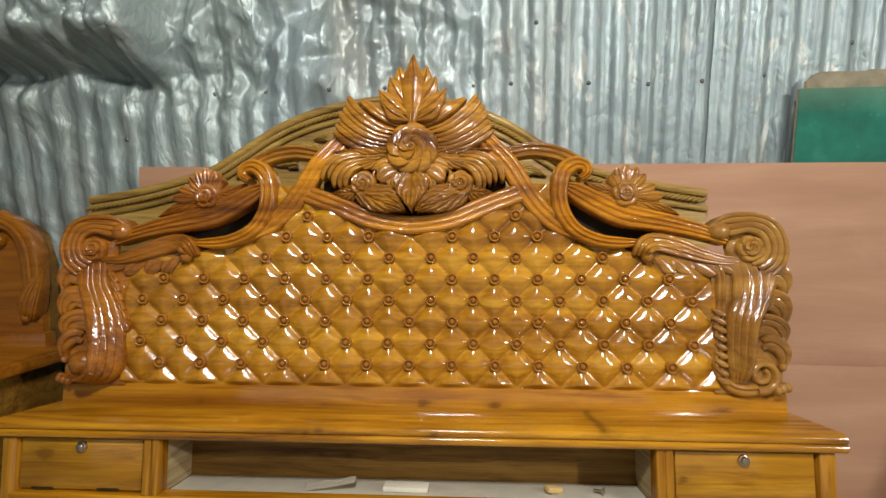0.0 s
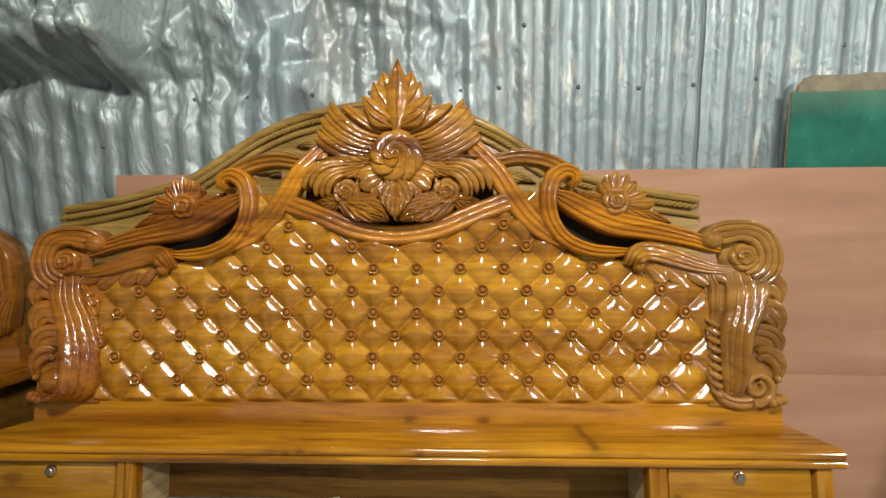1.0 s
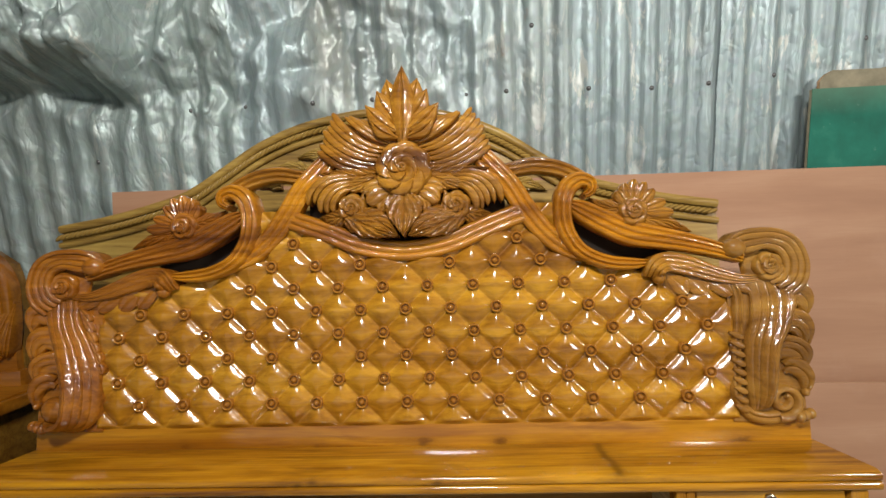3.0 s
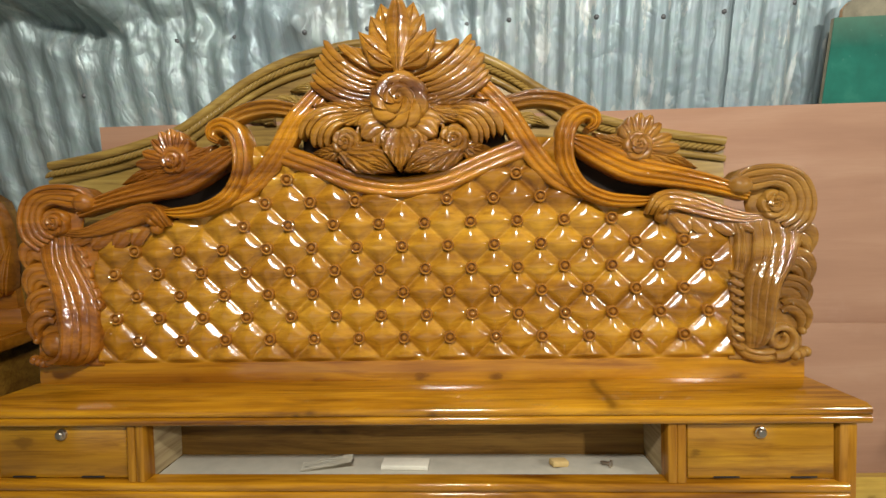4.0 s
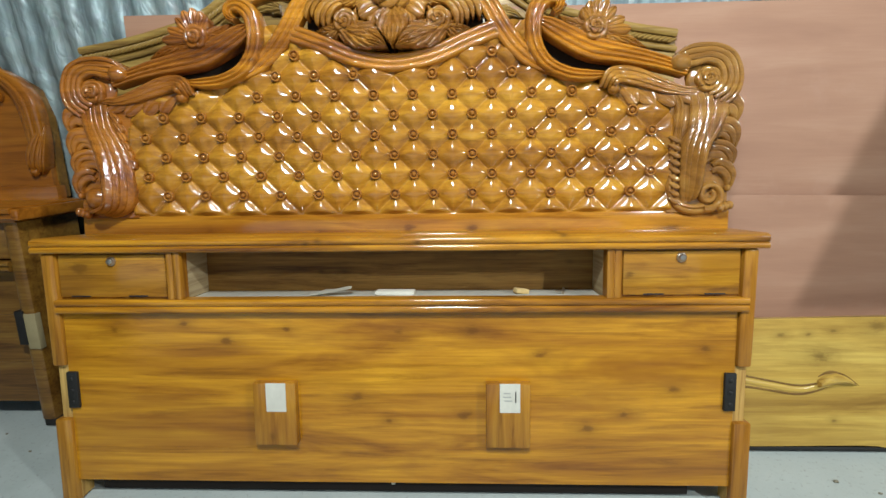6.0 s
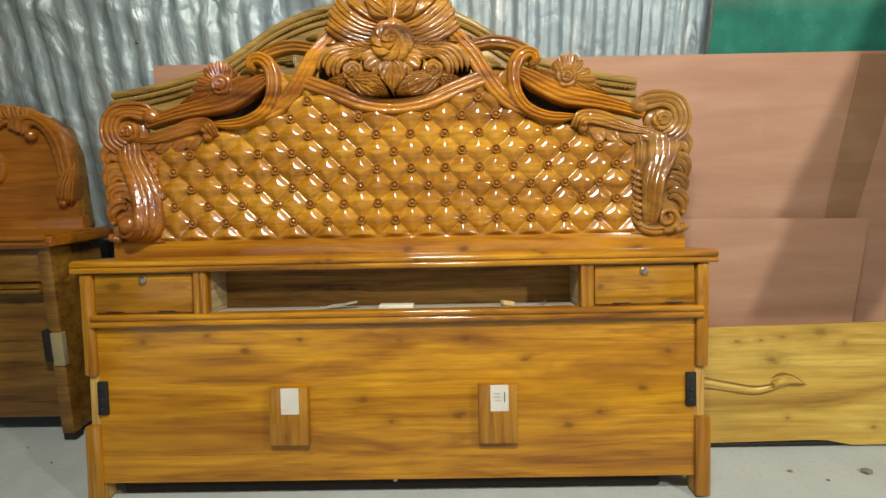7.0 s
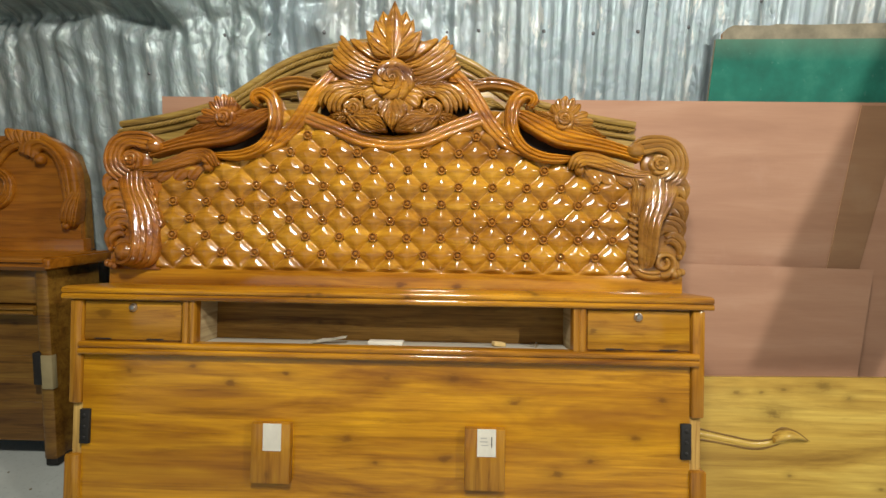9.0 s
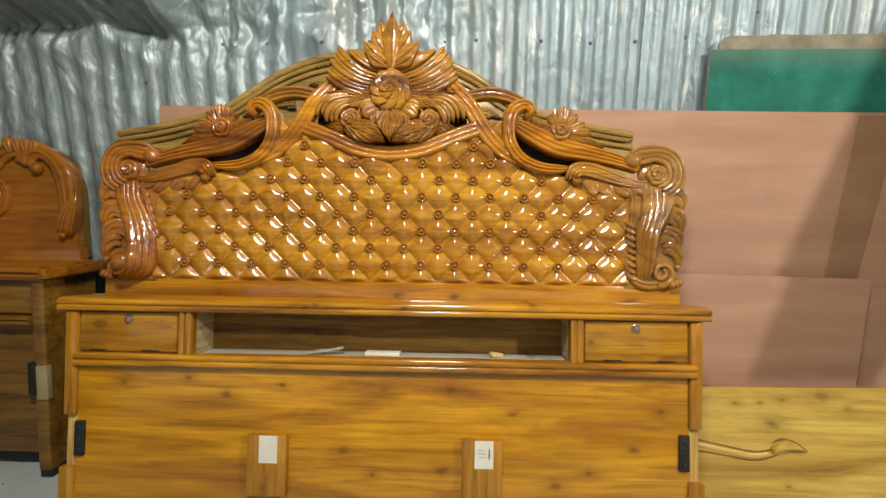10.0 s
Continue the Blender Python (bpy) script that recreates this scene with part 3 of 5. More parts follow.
def corrugated(x0, x1, z0, z1, step, front, dents, seed, mat):
    """One iron sheet. front: its mean depth."""
    nx, nz = max(2, round((x1 - x0) / step)), max(2, round((z1 - z0) / (step * 1.3)))
    xs = np.linspace(x0, x1, nx + 1)
    zs = np.linspace(z0, z1, nz + 1)
    verts = []
    for z in zs:
        for x in xs:
            verts.append((x, front - iron_relief(x, z, dents, seed), z))
    faces = []
    w = nx + 1
    for j in range(nz):
        for i in range(nx):
            a = j * w + i
            faces.append((a, a + 1, a + w + 1, a + w))
    me = bpy.data.meshes.new("sheet")
    me.from_pydata(verts, [], faces)
    me.polygons.foreach_set("use_smooth", [True] * len(faces))
    me.materials.append(mat)
    return me


RX0, RX1, RY0, RY1, RZ = -3.6, 3.4, -3.4, 0.9, 2.95


def setting():
    floor = link("floor", box(RX0 - 0.1, RX1 + 0.1, RY0 - 3.0, RY1 + 0.1, -0.12, 0.0, 0), M_CONCRETE, smooth=False)
    tagged(floor, "dusty grey concrete floor with grit and stains", "floor", kind="structure")
    north = thing("wall_north", Matrix(), "battered galvanised corrugated iron wall, dented and nailed", "wall", kind="structure")
    # iron sheets, lapped one over the next
    edges = [(-2.0, -1.3, 0.77, 1.0), (-1.33, -0.53, 0.762, 1.0), (-0.56, 0.186, 0.768, 1.0), (0.155, 0.93, 0.774, 0.55), (0.9, 1.66, 0.768, 0.5), (1.63, 2.35, 0.775, 0.5)]
    for i, (a, b, f, d) in enumerate(edges):
        ob = new("sheet", corrugated(a, b, 0.35, 2.3, 0.0068, f, d, 3.7, M_OLDIRON if b < -0.5 else M_BEATEN if b < 0.2 else M_IRON))
        ob.parent = north
    for a, b, z0, z1 in ((RX0, -1.98, 0, RZ), (2.33, RX1, 0, RZ), (-2.0, 2.35, 0, 0.37), (-2.0, 2.35, 2.28, RZ)):
        ob = new("sheet", corrugated(a, b, z0, z1, 0.02, 0.785, 0.2, 1.3, M_IRON))
        ob.parent = north
    part("backing", box(RX0, RX1, 0.93, 0.97, 0, RZ, 0), M_WALL, north, smooth=False)
    head = lathe([(0.002, 0.02), (0.0035, 0.006), (0.0072, 0.005), (0.0076, 0.002), (0.0056, -0.001), (0.0025, -0.003), (0.0008, -0.0035)], 12)
    first = None
    for x, z in ((0.284, 1.559), (0.525, 1.556), (0.706, 1.549), (0.87, 1.556), (1.05, 1.57), (0.165, 1.555), (-0.12, 1.553), (-0.29, 1.545), (-0.52, 1.55), (-0.69, 1.545), (-0.98, 1.4), (1.3, 1.66), (0.36, 1.74)):
        if first is None:
            ob = first = part("nail", head, M_NAIL, north)
        else:
            ob = new("nail", first.data)
            ob.parent = north
        f, d = next((f, d) for a, b, f, d in edges[::-1] if a <= x <= b)
        ob.location = (x, f - iron_relief(x, z, d, 3.7) - 0.001, z)
    for name, bm, txt in (("wall_west", box(RX0 - 0.1, RX0, RY0, 0.93, 0, RZ, 0), "plain grey shed side wall"),
                          ("wall_east", box(RX1, RX1 + 0.1, RY0, 0.93, 0, RZ, 0), "plain grey shed side wall")):
        tagged(link(name, bm, M_WALL, smooth=False), txt, "wall", kind="structure")
    south = thing("wall_south", Matrix(), "plain grey shed wall out of view, with an opening added for the fill", "wall", kind="structure")
    part("wall_panel", box(RX0, OPENING[0], RY0 - 0.1, RY0, 0, RZ, 0), M_WALL, south, smooth=False)
    part("wall_panel", box(OPENING[1], RX1, RY0 - 0.1, RY0, 0, RZ, 0), M_WALL, south, smooth=False)
    part("wall_panel", box(OPENING[0], OPENING[1], RY0 - 0.1, RY0, OPENING[2], RZ, 0), M_WALL, south, smooth=False)
    tagged(link("ceiling", box(RX0 - 0.1, RX1 + 0.1, RY0 - 0.1, RY1 + 0.1, RZ, RZ + 0.08, 0), M_WALL, smooth=False), "plain grey shed roof lining", "ceiling", kind="structure")


setting()


# ---- carved headboard with storage box ----
PITCH, ROW, W0 = 0.1102, 0.0553, 0.8535      # tufting: button spacing, row step, lowest row


def tuft_depth(u, w):
    """How far the padded surface stands out at (u, w): four flanks that rise from sharp creases and round off towards the middle."""
    u += 0.004
    a, b = u / PITCH + (w - W0) / (2 * ROW), u / PITCH - (w - W0) / (2 * ROW)
    fa, fb = (1 - abs(2 * (k - math.floor(k)) - 1) for k in (a, b))
    blend = max(0.0, 0.22 - abs(fa - fb)) / 0.22
    d = max(0.0, min(fa, fb) - 0.055 * blend * blend)
    h = 1 - (1 - min(1.0, d / 0.96)) ** 1.92
    pad = 1 + 0.1 * noise.noise((math.floor(a) * 1.7, math.floor(b) * 2.3, 0.5))
    return 0.0166 * pad * h


def tufted_panel(parent, outline, mat):
    us = np.arange(-0.80, 0.8001, 0.0031)
    ws = np.arange(0.79, 1.34, 0.0031)
    verts, index, faces = [], {}, []
    keep = [[inside(u, w, outline) for u in us] for w in ws]

    def vert(i, j):
        if (i, j) not in index:
            u, w = us[i], ws[j]
            index[i, j] = len(verts)
            side = min(1.0, max(0.0, (0.785 - abs(u)) / 0.02), max(0.0, (w - 0.795) / 0.012))
            verts.append((u, 0.169 - tuft_depth(u, w) * side, w))
        return index[i, j]
    for j in range(len(ws) - 1):
        for i in range(len(us) - 1):
            if keep[j][i] and keep[j][i + 1] and keep[j + 1][i] and keep[j + 1][i + 1]:
                faces.append((vert(i, j), vert(i + 1, j), vert(i + 1, j + 1), vert(i, j + 1)))
    me = bpy.data.meshes.new("tufted_panel")
    me.from_pydata(verts, [], faces)
    me.polygons.foreach_set("use_smooth", [True] * len(faces))
    me.materials.append(mat)
    ob = new("tufted_panel", me)
    ob.parent = parent
    ob["label"] = "glossy wood carved like diamond-tufted upholstery"
    part("panel_back", plate([(u * 0.995, w) for u, w in outline], 0.172, 0.2), mat, parent)


def buttons(parent, outline):
    bm = lathe([(0.0150, 0.008), (0.0150, -0.004), (0.0142, -0.0075), (0.0122, -0.0090), (0.0102, -0.0075), (0.0088, -0.002), (0.0078, -0.002), (0.0068, -0.007), (0.0048, -0.0105), (0.002, -0.0118), (0.0004, -0.012)], 18)
    first = None
    for j in range(8):
        for k in range(-7, 8):
            u, w = (k + (0.5 if j % 2 else 0.0)) * PITCH - 0.004, W0 + j * ROW
            if abs(u) > 0.73 or not all(inside(u + a, w + b, outline) for a, b in ((0.02, 0), (-0.02, 0), (0, 0.036), (0, -0.03))):
                continue
            if first is None:
                ob = first = part("button", bm, M_BUTTON, parent, "ringed carved button")
            else:
                ob = new("button", first.data)
                ob.parent = parent
                ob["label"] = "ringed carved button"
            ob.location = (u, 0.1615, w)


def flip(pts, s):
    return [(p[0] * s, *p[1:]) for p in pts]


def rose(parent, cx, cz, r, front, turn, mat, outer=8, inner=6):
    """A carved rose in relief: two whirled rings of overlapping petals round a coiled heart."""
    na, nr = 80, 20
    bm = bmesh.new()
    rings = []
    for j in range(nr + 1):
        q = j / nr
        ring = []
        for i in range(na):
            a = 2 * math.pi * i / na
            if q > 0.52:
                ph = (outer * (a + turn) / (2 * math.pi) + 0.9 * q) % 1.0
                edge, step = 1 - 0.09 * (2 * ph - 1) ** 2, 0.13
            elif q > 0.2:
                ph = (inner * (a + turn) / (2 * math.pi) + 1.6 * q) % 1.0
                edge, step = 1.0, 0.12
            else:
                ph = (a / (2 * math.pi) + 5 * q) % 1.0
                edge, step = 1.0, 0.1
            level = 0.30 if q <= 0.2 else (0.3 if q <= 0.52 else 0.14)
            cup = math.sin(math.pi * (q / 0.2 if q <= 0.2 else (q - 0.2) / 0.32 if q <= 0.52 else (q - 0.52) / 0.48)) * 0.09
            rr = r * q * (edge if q > 0.52 else 1.0)
            h = r * (level + cup + step * ph ** 0.8 - (0.22 * ((q - 0.8) / 0.2) ** 2 if q > 0.8 else 0))
            ring.append(bm.verts.new((cx + rr * math.cos(a), front - h, cz + rr * math.sin(a))))
            if j == 0:
                break
        rings.append(ring)
    rings.append([bm.verts.new((v.co.x, front + 0.02, v.co.z)) for v in rings[-1]])
    for i in range(na):
        bm.faces.new((rings[0][0], rings[1][i], rings[1][(i + 1) % na]))
        for a, b in zip(rings[1:], rings[2:]):
            bm.faces.new((a[i], b[i], b[(i + 1) % na], a[(i + 1) % na]))
    bm.faces.new(rings[-1])
    part("rose", bm, mat, parent, "carved rose with overlapping petals")


def big_rose(parent, cx, cz, r, front, mat):
    """The crest's rose in relief: rings of whirled petals, each rising along its length and dropping to the next, round a small coil."""
    na, nr = 132, 40
    bounds = ((0.0, 0.17, 1), (0.17, 0.5, 5), (0.5, 1.0, 8))
    bm = bmesh.new()
    rings = []
    for j in range(1, nr + 1):
        q = j / nr
        lo, hi, n = next(k for k in bounds if q <= k[1] + 1e-6)
        t = (q - lo) / (hi - lo)
        ring = []
        for i in range(na):
            a = 2 * math.pi * i / na
            ph = (n * a / (2 * math.pi) + 0.85 * t + 0.13 * n) % 1.0
            h = 0.16 + 0.24 * (1 - q * q) + 0.17 * (math.sin(math.pi * (0.08 + 0.84 * t)) ** 0.7) * (0.3 + 0.7 * ph ** 0.8)
            if q > 0.9:
                h -= 0.16 * ((q - 0.9) / 0.1) ** 2
            rr = r * q * (1 - (0.1 * (2 * ph - 1) ** 2 * t * t if n == 8 else 0.0))
            ring.append(bm.verts.new((cx + rr * math.cos(a), front - r * h, cz + rr * math.sin(a))))
        rings.append(ring)
    rings.append([bm.verts.new((v.co.x, front + 0.02, v.co.z)) for v in rings[-1]])
    bm.faces.new(rings[0])
    for a, b in zip(rings, rings[1:]):
        for i in range(na):
            bm.faces.new((a[i], b[i], b[(i + 1) % na], a[(i + 1) % na]))
    bm.faces.new(rings[-1])
    part("rose", bm, mat, parent, "large carved rose with whirled overlapping petals")


def swell(f, v):
    """How a bracket's leaf stands out: highest near its outer edge and two thirds down, falling away inwards."""
    v = min(1.0, max(0.0, v))
    across = v / 0.2 if v < 0.2 else 1 - (v - 0.2) / 0.8
    return math.sin(math.pi * min(1.0, 0.05 + 0.65 * f)) ** 1.2 * (0.08 + 0.92 * across) * (1.0 if f < 0.8 else 1 - 0.6 * ((f - 0.8) / 0.2) ** 2)


def half_carving(p, s, mat):
    """Scrolls and leaves of one half; s is the side's sign."""
    R = lambda pts, *a, **k: ribbon(flip(pts, s), *a, **k)
    S = lambda b, t, w, front, thick, bow, *a: leaf((b[0] * s, b[1]), (t[0] * s, t[1]), w, front, thick, bow * s, *a)
    P = lambda name, m, text, lo, hi, *a, **k: plume(name, p, m, flip(lo, s), flip(hi, s), *a, label=text, **k)
    T = lambda b, t, *a, **k: petal((b[0] * s, b[1]), (t[0] * s, t[1]), *a, **k)
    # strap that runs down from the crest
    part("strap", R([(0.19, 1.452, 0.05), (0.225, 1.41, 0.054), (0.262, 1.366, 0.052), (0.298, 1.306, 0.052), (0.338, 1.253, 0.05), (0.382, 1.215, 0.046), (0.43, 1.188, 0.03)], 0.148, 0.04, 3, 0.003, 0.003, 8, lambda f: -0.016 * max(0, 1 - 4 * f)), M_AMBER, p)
    # arch over the small opening
    part("arch", R([(0.235, 1.405, 0.03), (0.27, 1.41, 0.038), (0.322, 1.417, 0.042), (0.381, 1.407, 0.042), (0.44, 1.378, 0.036), (0.47, 1.35, 0.02)], 0.158, 0.03, 3, 0.004, 0.005), mat, p)
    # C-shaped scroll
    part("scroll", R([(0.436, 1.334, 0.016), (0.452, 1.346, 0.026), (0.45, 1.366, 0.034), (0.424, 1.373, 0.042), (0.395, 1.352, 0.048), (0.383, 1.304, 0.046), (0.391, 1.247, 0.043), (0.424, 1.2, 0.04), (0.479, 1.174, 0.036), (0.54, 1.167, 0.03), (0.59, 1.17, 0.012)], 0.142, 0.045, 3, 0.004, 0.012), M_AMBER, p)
    outer = mat if s > 0 else M_RED
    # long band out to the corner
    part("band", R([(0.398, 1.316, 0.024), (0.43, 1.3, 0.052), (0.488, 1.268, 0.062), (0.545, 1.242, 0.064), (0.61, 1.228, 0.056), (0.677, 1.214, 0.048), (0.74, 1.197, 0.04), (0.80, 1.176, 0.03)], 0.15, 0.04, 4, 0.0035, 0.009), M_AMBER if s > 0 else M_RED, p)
    # leaf scroll under it, which rolls over at its end
    P("leaf_scroll", outer, "curled carved leaf", [(0.86, 1.122), (0.80, 1.112), (0.74, 1.118), (0.68, 1.134), (0.635, 1.146), (0.61, 1.142), (0.604, 1.126)],
                          [(0.86, 1.136), (0.80, 1.134), (0.735, 1.155), (0.665, 1.184), (0.61, 1.19), (0.573, 1.172), (0.562, 1.134)], 0.156, 0.03, 4, 0.007, 1.15, 0.6, 0.6, lambda f, v: 0.008 * math.sin(math.pi * f) + 0.024 * math.exp(-((f - 0.86) / 0.14) ** 2), 3 + s, 0.02)
    part("curl", blob(0.603 * s, 0.152, 1.132, 0.016, 0.018, 0.017, 20, 10), outer, p, "rounded roll of a carved leaf")
    for b, t, w in (((0.62, 1.142), (0.67, 1.092), 0.046), ((0.65, 1.14), (0.718, 1.088), 0.05), ((0.695, 1.13), (0.775, 1.087), 0.044), ((0.745, 1.12), (0.83, 1.092), 0.034)):
        part("leaf", T(b, t, w, 0.161, 0.015, 0.005, 0.003, 0.008 * s, 0.002), outer, p)
    # sprays and flower on the band
    part("spray_back", plate(flip([(0.44, 1.3), (0.47, 1.325), (0.55, 1.33), (0.6, 1.31), (0.67, 1.25), (0.62, 1.225), (0.52, 1.25)], s), 0.168, 0.19), outer, p)
    for b, t, w in (((0.551, 1.30), (0.556, 1.371), 0.032), ((0.545, 1.3), (0.532, 1.362), 0.03), ((0.558, 1.3), (0.582, 1.364), 0.03), ((0.54, 1.298), (0.513, 1.344), 0.028), ((0.563, 1.298), (0.603, 1.345), 0.028),
                    ((0.57, 1.295), (0.628, 1.315), 0.032), ((0.575, 1.288), (0.646, 1.287), 0.03)):
        part("petal", T(b, t, w, 0.157, 0.02, 0.011, 0.006, 0.0, 0.004), outer, p)
    for b, t, w in (((0.53, 1.298), (0.452, 1.33), 0.036), ((0.53, 1.285), (0.448, 1.302), 0.034), ((0.572, 1.277), (0.69, 1.24), 0.036), ((0.56, 1.265), (0.63, 1.236), 0.03)):
        part("leaf", S(b, t, w, 0.157, 0.02, 0.006, 0.01, 4, 0.004, 0.15), outer, p)
    rose(p, 0.551 * s, 1.293, 0.036, 0.148, 0.4, outer, 5, 4)
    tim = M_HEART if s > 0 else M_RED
    # corner roll: bands that wrap a small rose
    P("corner_scroll", tim, "ribbed corner roll", [(0.765, 1.18), (0.79, 1.182), (0.815, 1.186), (0.845, 1.194), (0.874, 1.184), (0.886, 1.155), (0.876, 1.128), (0.852, 1.118)],
                            [(0.766, 1.215), (0.79, 1.236), (0.825, 1.242), (0.875, 1.237), (0.917, 1.212), (0.938, 1.16), (0.932, 1.11), (0.9, 1.075)], 0.158, 0.045, 4, 0.009, 1.2, 0.8, 0.5, lambda f, v: 0.026 * math.sin(math.pi * (0.15 + 0.7 * f)) * (0.6 + 0.4 * v), 11 + s, 0.02)
    part("curl", blob(0.779 * s, 0.15, 1.197, 0.028, 0.028, 0.024, 20, 10), tim, p, "rounded end of the corner roll")
    part("corner_back", blob(0.862 * s, 0.17, 1.158, 0.062, 0.02, 0.062, 20, 8), tim, p)
    rose(p, 0.856 * s, 1.152, 0.036, 0.15, 0.2, tim, 5, 4)
    # side bracket with long acanthus
    part("bracket", plate(flip([(0.762, 0.792), (0.765, 1.12), (0.80, 1.13), (0.86, 1.12), (0.93, 1.13), (0.933, 1.09), (0.938, 1.03), (0.94, 0.97), (0.93, 0.93), (0.914, 0.918), (0.926, 0.875), (0.928, 0.792)], s), 0.163, 0.2), tim, p)
    if s > 0:
        # a leaf that falls inwards from the corner, a notched edge and a volute at the foot
        P("acanthus", tim, "long flowing carved acanthus leaf", [(0.93, 1.12), (0.925, 1.075), (0.9, 1.02), (0.868, 0.97), (0.853, 0.92), (0.848, 0.875), (0.84, 0.83)],
                           [(0.805, 1.125), (0.815, 1.08), (0.812, 1.03), (0.797, 0.98), (0.792, 0.92), (0.792, 0.87), (0.8, 0.815)], 0.16, 0.03, 6, 0.0045, 1.2, 0.9, 0.7,
                           lambda f, v: 0.052 * swell(f, v), 5, 0.0, 8, 0.15)
        part("edge_band", R([(0.775, 1.112, 0.02), (0.786, 1.08, 0.026), (0.783, 1.02, 0.026), (0.775, 0.96, 0.024), (0.77, 0.89, 0.024), (0.774, 0.84, 0.026), (0.796, 0.81, 0.03), (0.83, 0.8, 0.032), (0.862, 0.802, 0.032)], 0.156, 0.03, 2, 0.003, 0.007, 6), tim, p, "notched band down the inner edge")
        for i in range(9):
            part("notch", T((0.758 + 0.0005 * i, 1.0 - 0.021 * i), (0.79, 0.985 - 0.021 * i), 0.016, 0.15, 0.01, 0.005, 0.0, 0.0, 0.0), tim, p)
        part("volute", R(spiral(0.874, 0.84, 0.042, 0.012, 250, 1.5, 0.024, 0.014, 26), 0.152, 0.03, 1, 0.004, 0.01, 3), tim, p, "ribbed volute at the foot")
    else:
        # strands that sweep down the inner side and curl under a boss
        P("acanthus", tim, "long flowing carved acanthus leaf", [(0.918, 1.11), (0.898, 1.05), (0.868, 0.985), (0.846, 0.92), (0.836, 0.87), (0.842, 0.83), (0.872, 0.817), (0.9, 0.825)],
                           [(0.825, 1.115), (0.818, 1.06), (0.786, 1.0), (0.763, 0.945), (0.759, 0.88), (0.768, 0.826), (0.812, 0.797), (0.87, 0.796)], 0.16, 0.03, 6, 0.0045, 1.2, 0.9, 0.35,
                           lambda f, v: 0.068 * swell(f, v), 7, 0.03)
        for i in range(6):
            part("notch", T((0.818 - 0.01 * i, 1.095 - 0.026 * i), (0.79 - 0.007 * i, 1.062 - 0.026 * i), 0.02, 0.156, 0.015, 0.006, 0.003, 0.0, 0.002), tim, p)
        part("curl", blob(-0.872, 0.15, 0.85, 0.032, 0.024, 0.032, 20, 10), tim, p, "round boss under the curl")
    for i, (lo, hi, n) in enumerate((([(0.872, 1.03), (0.89, 1.055), (0.91, 1.062), (0.924, 1.05), (0.926, 1.03)], [(0.9, 1.1), (0.92, 1.112), (0.938, 1.1), (0.944, 1.07), (0.94, 1.034)], 2),
                                     ([(0.855, 0.965), (0.875, 0.99), (0.895, 0.998), (0.912, 0.984), (0.916, 0.962)], [(0.88, 1.04), (0.9, 1.05), (0.928, 1.042), (0.943, 1.01), (0.941, 0.962)], 3),
                                     ([(0.848, 0.915), (0.866, 0.936), (0.885, 0.938), (0.898, 0.926), (0.9, 0.91)], [(0.868, 0.985), (0.89, 0.99), (0.917, 0.98), (0.935, 0.955), (0.932, 0.914)], 3),
                                     ([(0.88, 0.895), (0.892, 0.9), (0.905, 0.895), (0.915, 0.88), (0.916, 0.858)], [(0.88, 0.93), (0.895, 0.938), (0.916, 0.93), (0.934, 0.9), (0.935, 0.858)], 2))):
        P("acanthus_lobe", tim, "curled-over acanthus lobe", lo, hi, 0.163, 0.025, n, 0.009, 1.25, 0.7, 0.4, lambda f, v: 0.02 * math.sin(math.pi * f * 0.85) * (0.4 + 0.6 * v), 20 + i, 0.04)
        part("curl", blob(hi[4][0] * s - 0.012 * s, 0.158, hi[4][1], 0.009, 0.014, 0.01, 12, 7), tim, p)
    for i in range(3):
        part("foot_curl", blob((0.915 + 0.012 * (i - 1)) * s, 0.15, 0.803 + 0.004 * i, 0.011, 0.014, 0.013, 12, 7), tim, p)
    # crest wing, leaves round the rose
    P("wing", mat, "fan of long carved feathers", [(0.05, 1.408), (0.1, 1.406), (0.15, 1.417), (0.19, 1.44), (0.224, 1.468)], [(0.04, 1.472), (0.08, 1.482), (0.115, 1.504), (0.147, 1.536), (0.174, 1.576)], 0.162, 0.03, 7, 0.0065, 1.2, 0.6, 0.25,
                   lambda f, v: 0.012 * math.sin(math.pi * f) + 0.006 * v, 31 + s, 0.05, 8, 0.2, 0.002)
    P("wing", mat, "fan of short carved feathers", [(0.03, 1.475), (0.07, 1.49), (0.105, 1.512), (0.135, 1.54), (0.158, 1.566)], [(0.012, 1.49), (0.03, 1.515), (0.048, 1.532), (0.072, 1.542), (0.1, 1.548)], 0.153, 0.03, 5, 0.007, 1.2, 0.5, 0.1,
                   lambda f, v: 0.013 * math.sin(math.pi * f), 41 + s, 0.12, 8, 0.4, -0.003)
    part("leaf", S((0.055, 1.406), (0.212, 1.414), 0.058, 0.15, 0.03, -0.008, 0.012, 6, 0.006, 0.22), mat, p)
    P("leaf", mat, "drooping carved leaf", [(0.095, 1.372), (0.135, 1.366), (0.158, 1.348), (0.168, 1.322), (0.164, 1.294)], [(0.095, 1.402), (0.15, 1.41), (0.2, 1.4), (0.236, 1.37), (0.25, 1.332)], 0.158, 0.03, 5, 0.009, 1.25, 0.6, 0.12, lambda f, v: 0.018 * math.sin(math.pi * f * 0.85), 51 + s, 0.14, 8, 0.45)
    part("leaf", S((0.07, 1.395), (0.165, 1.372), 0.04, 0.146, 0.03, -0.006, 0.01, 4, 0.004, 0.2), mat, p)
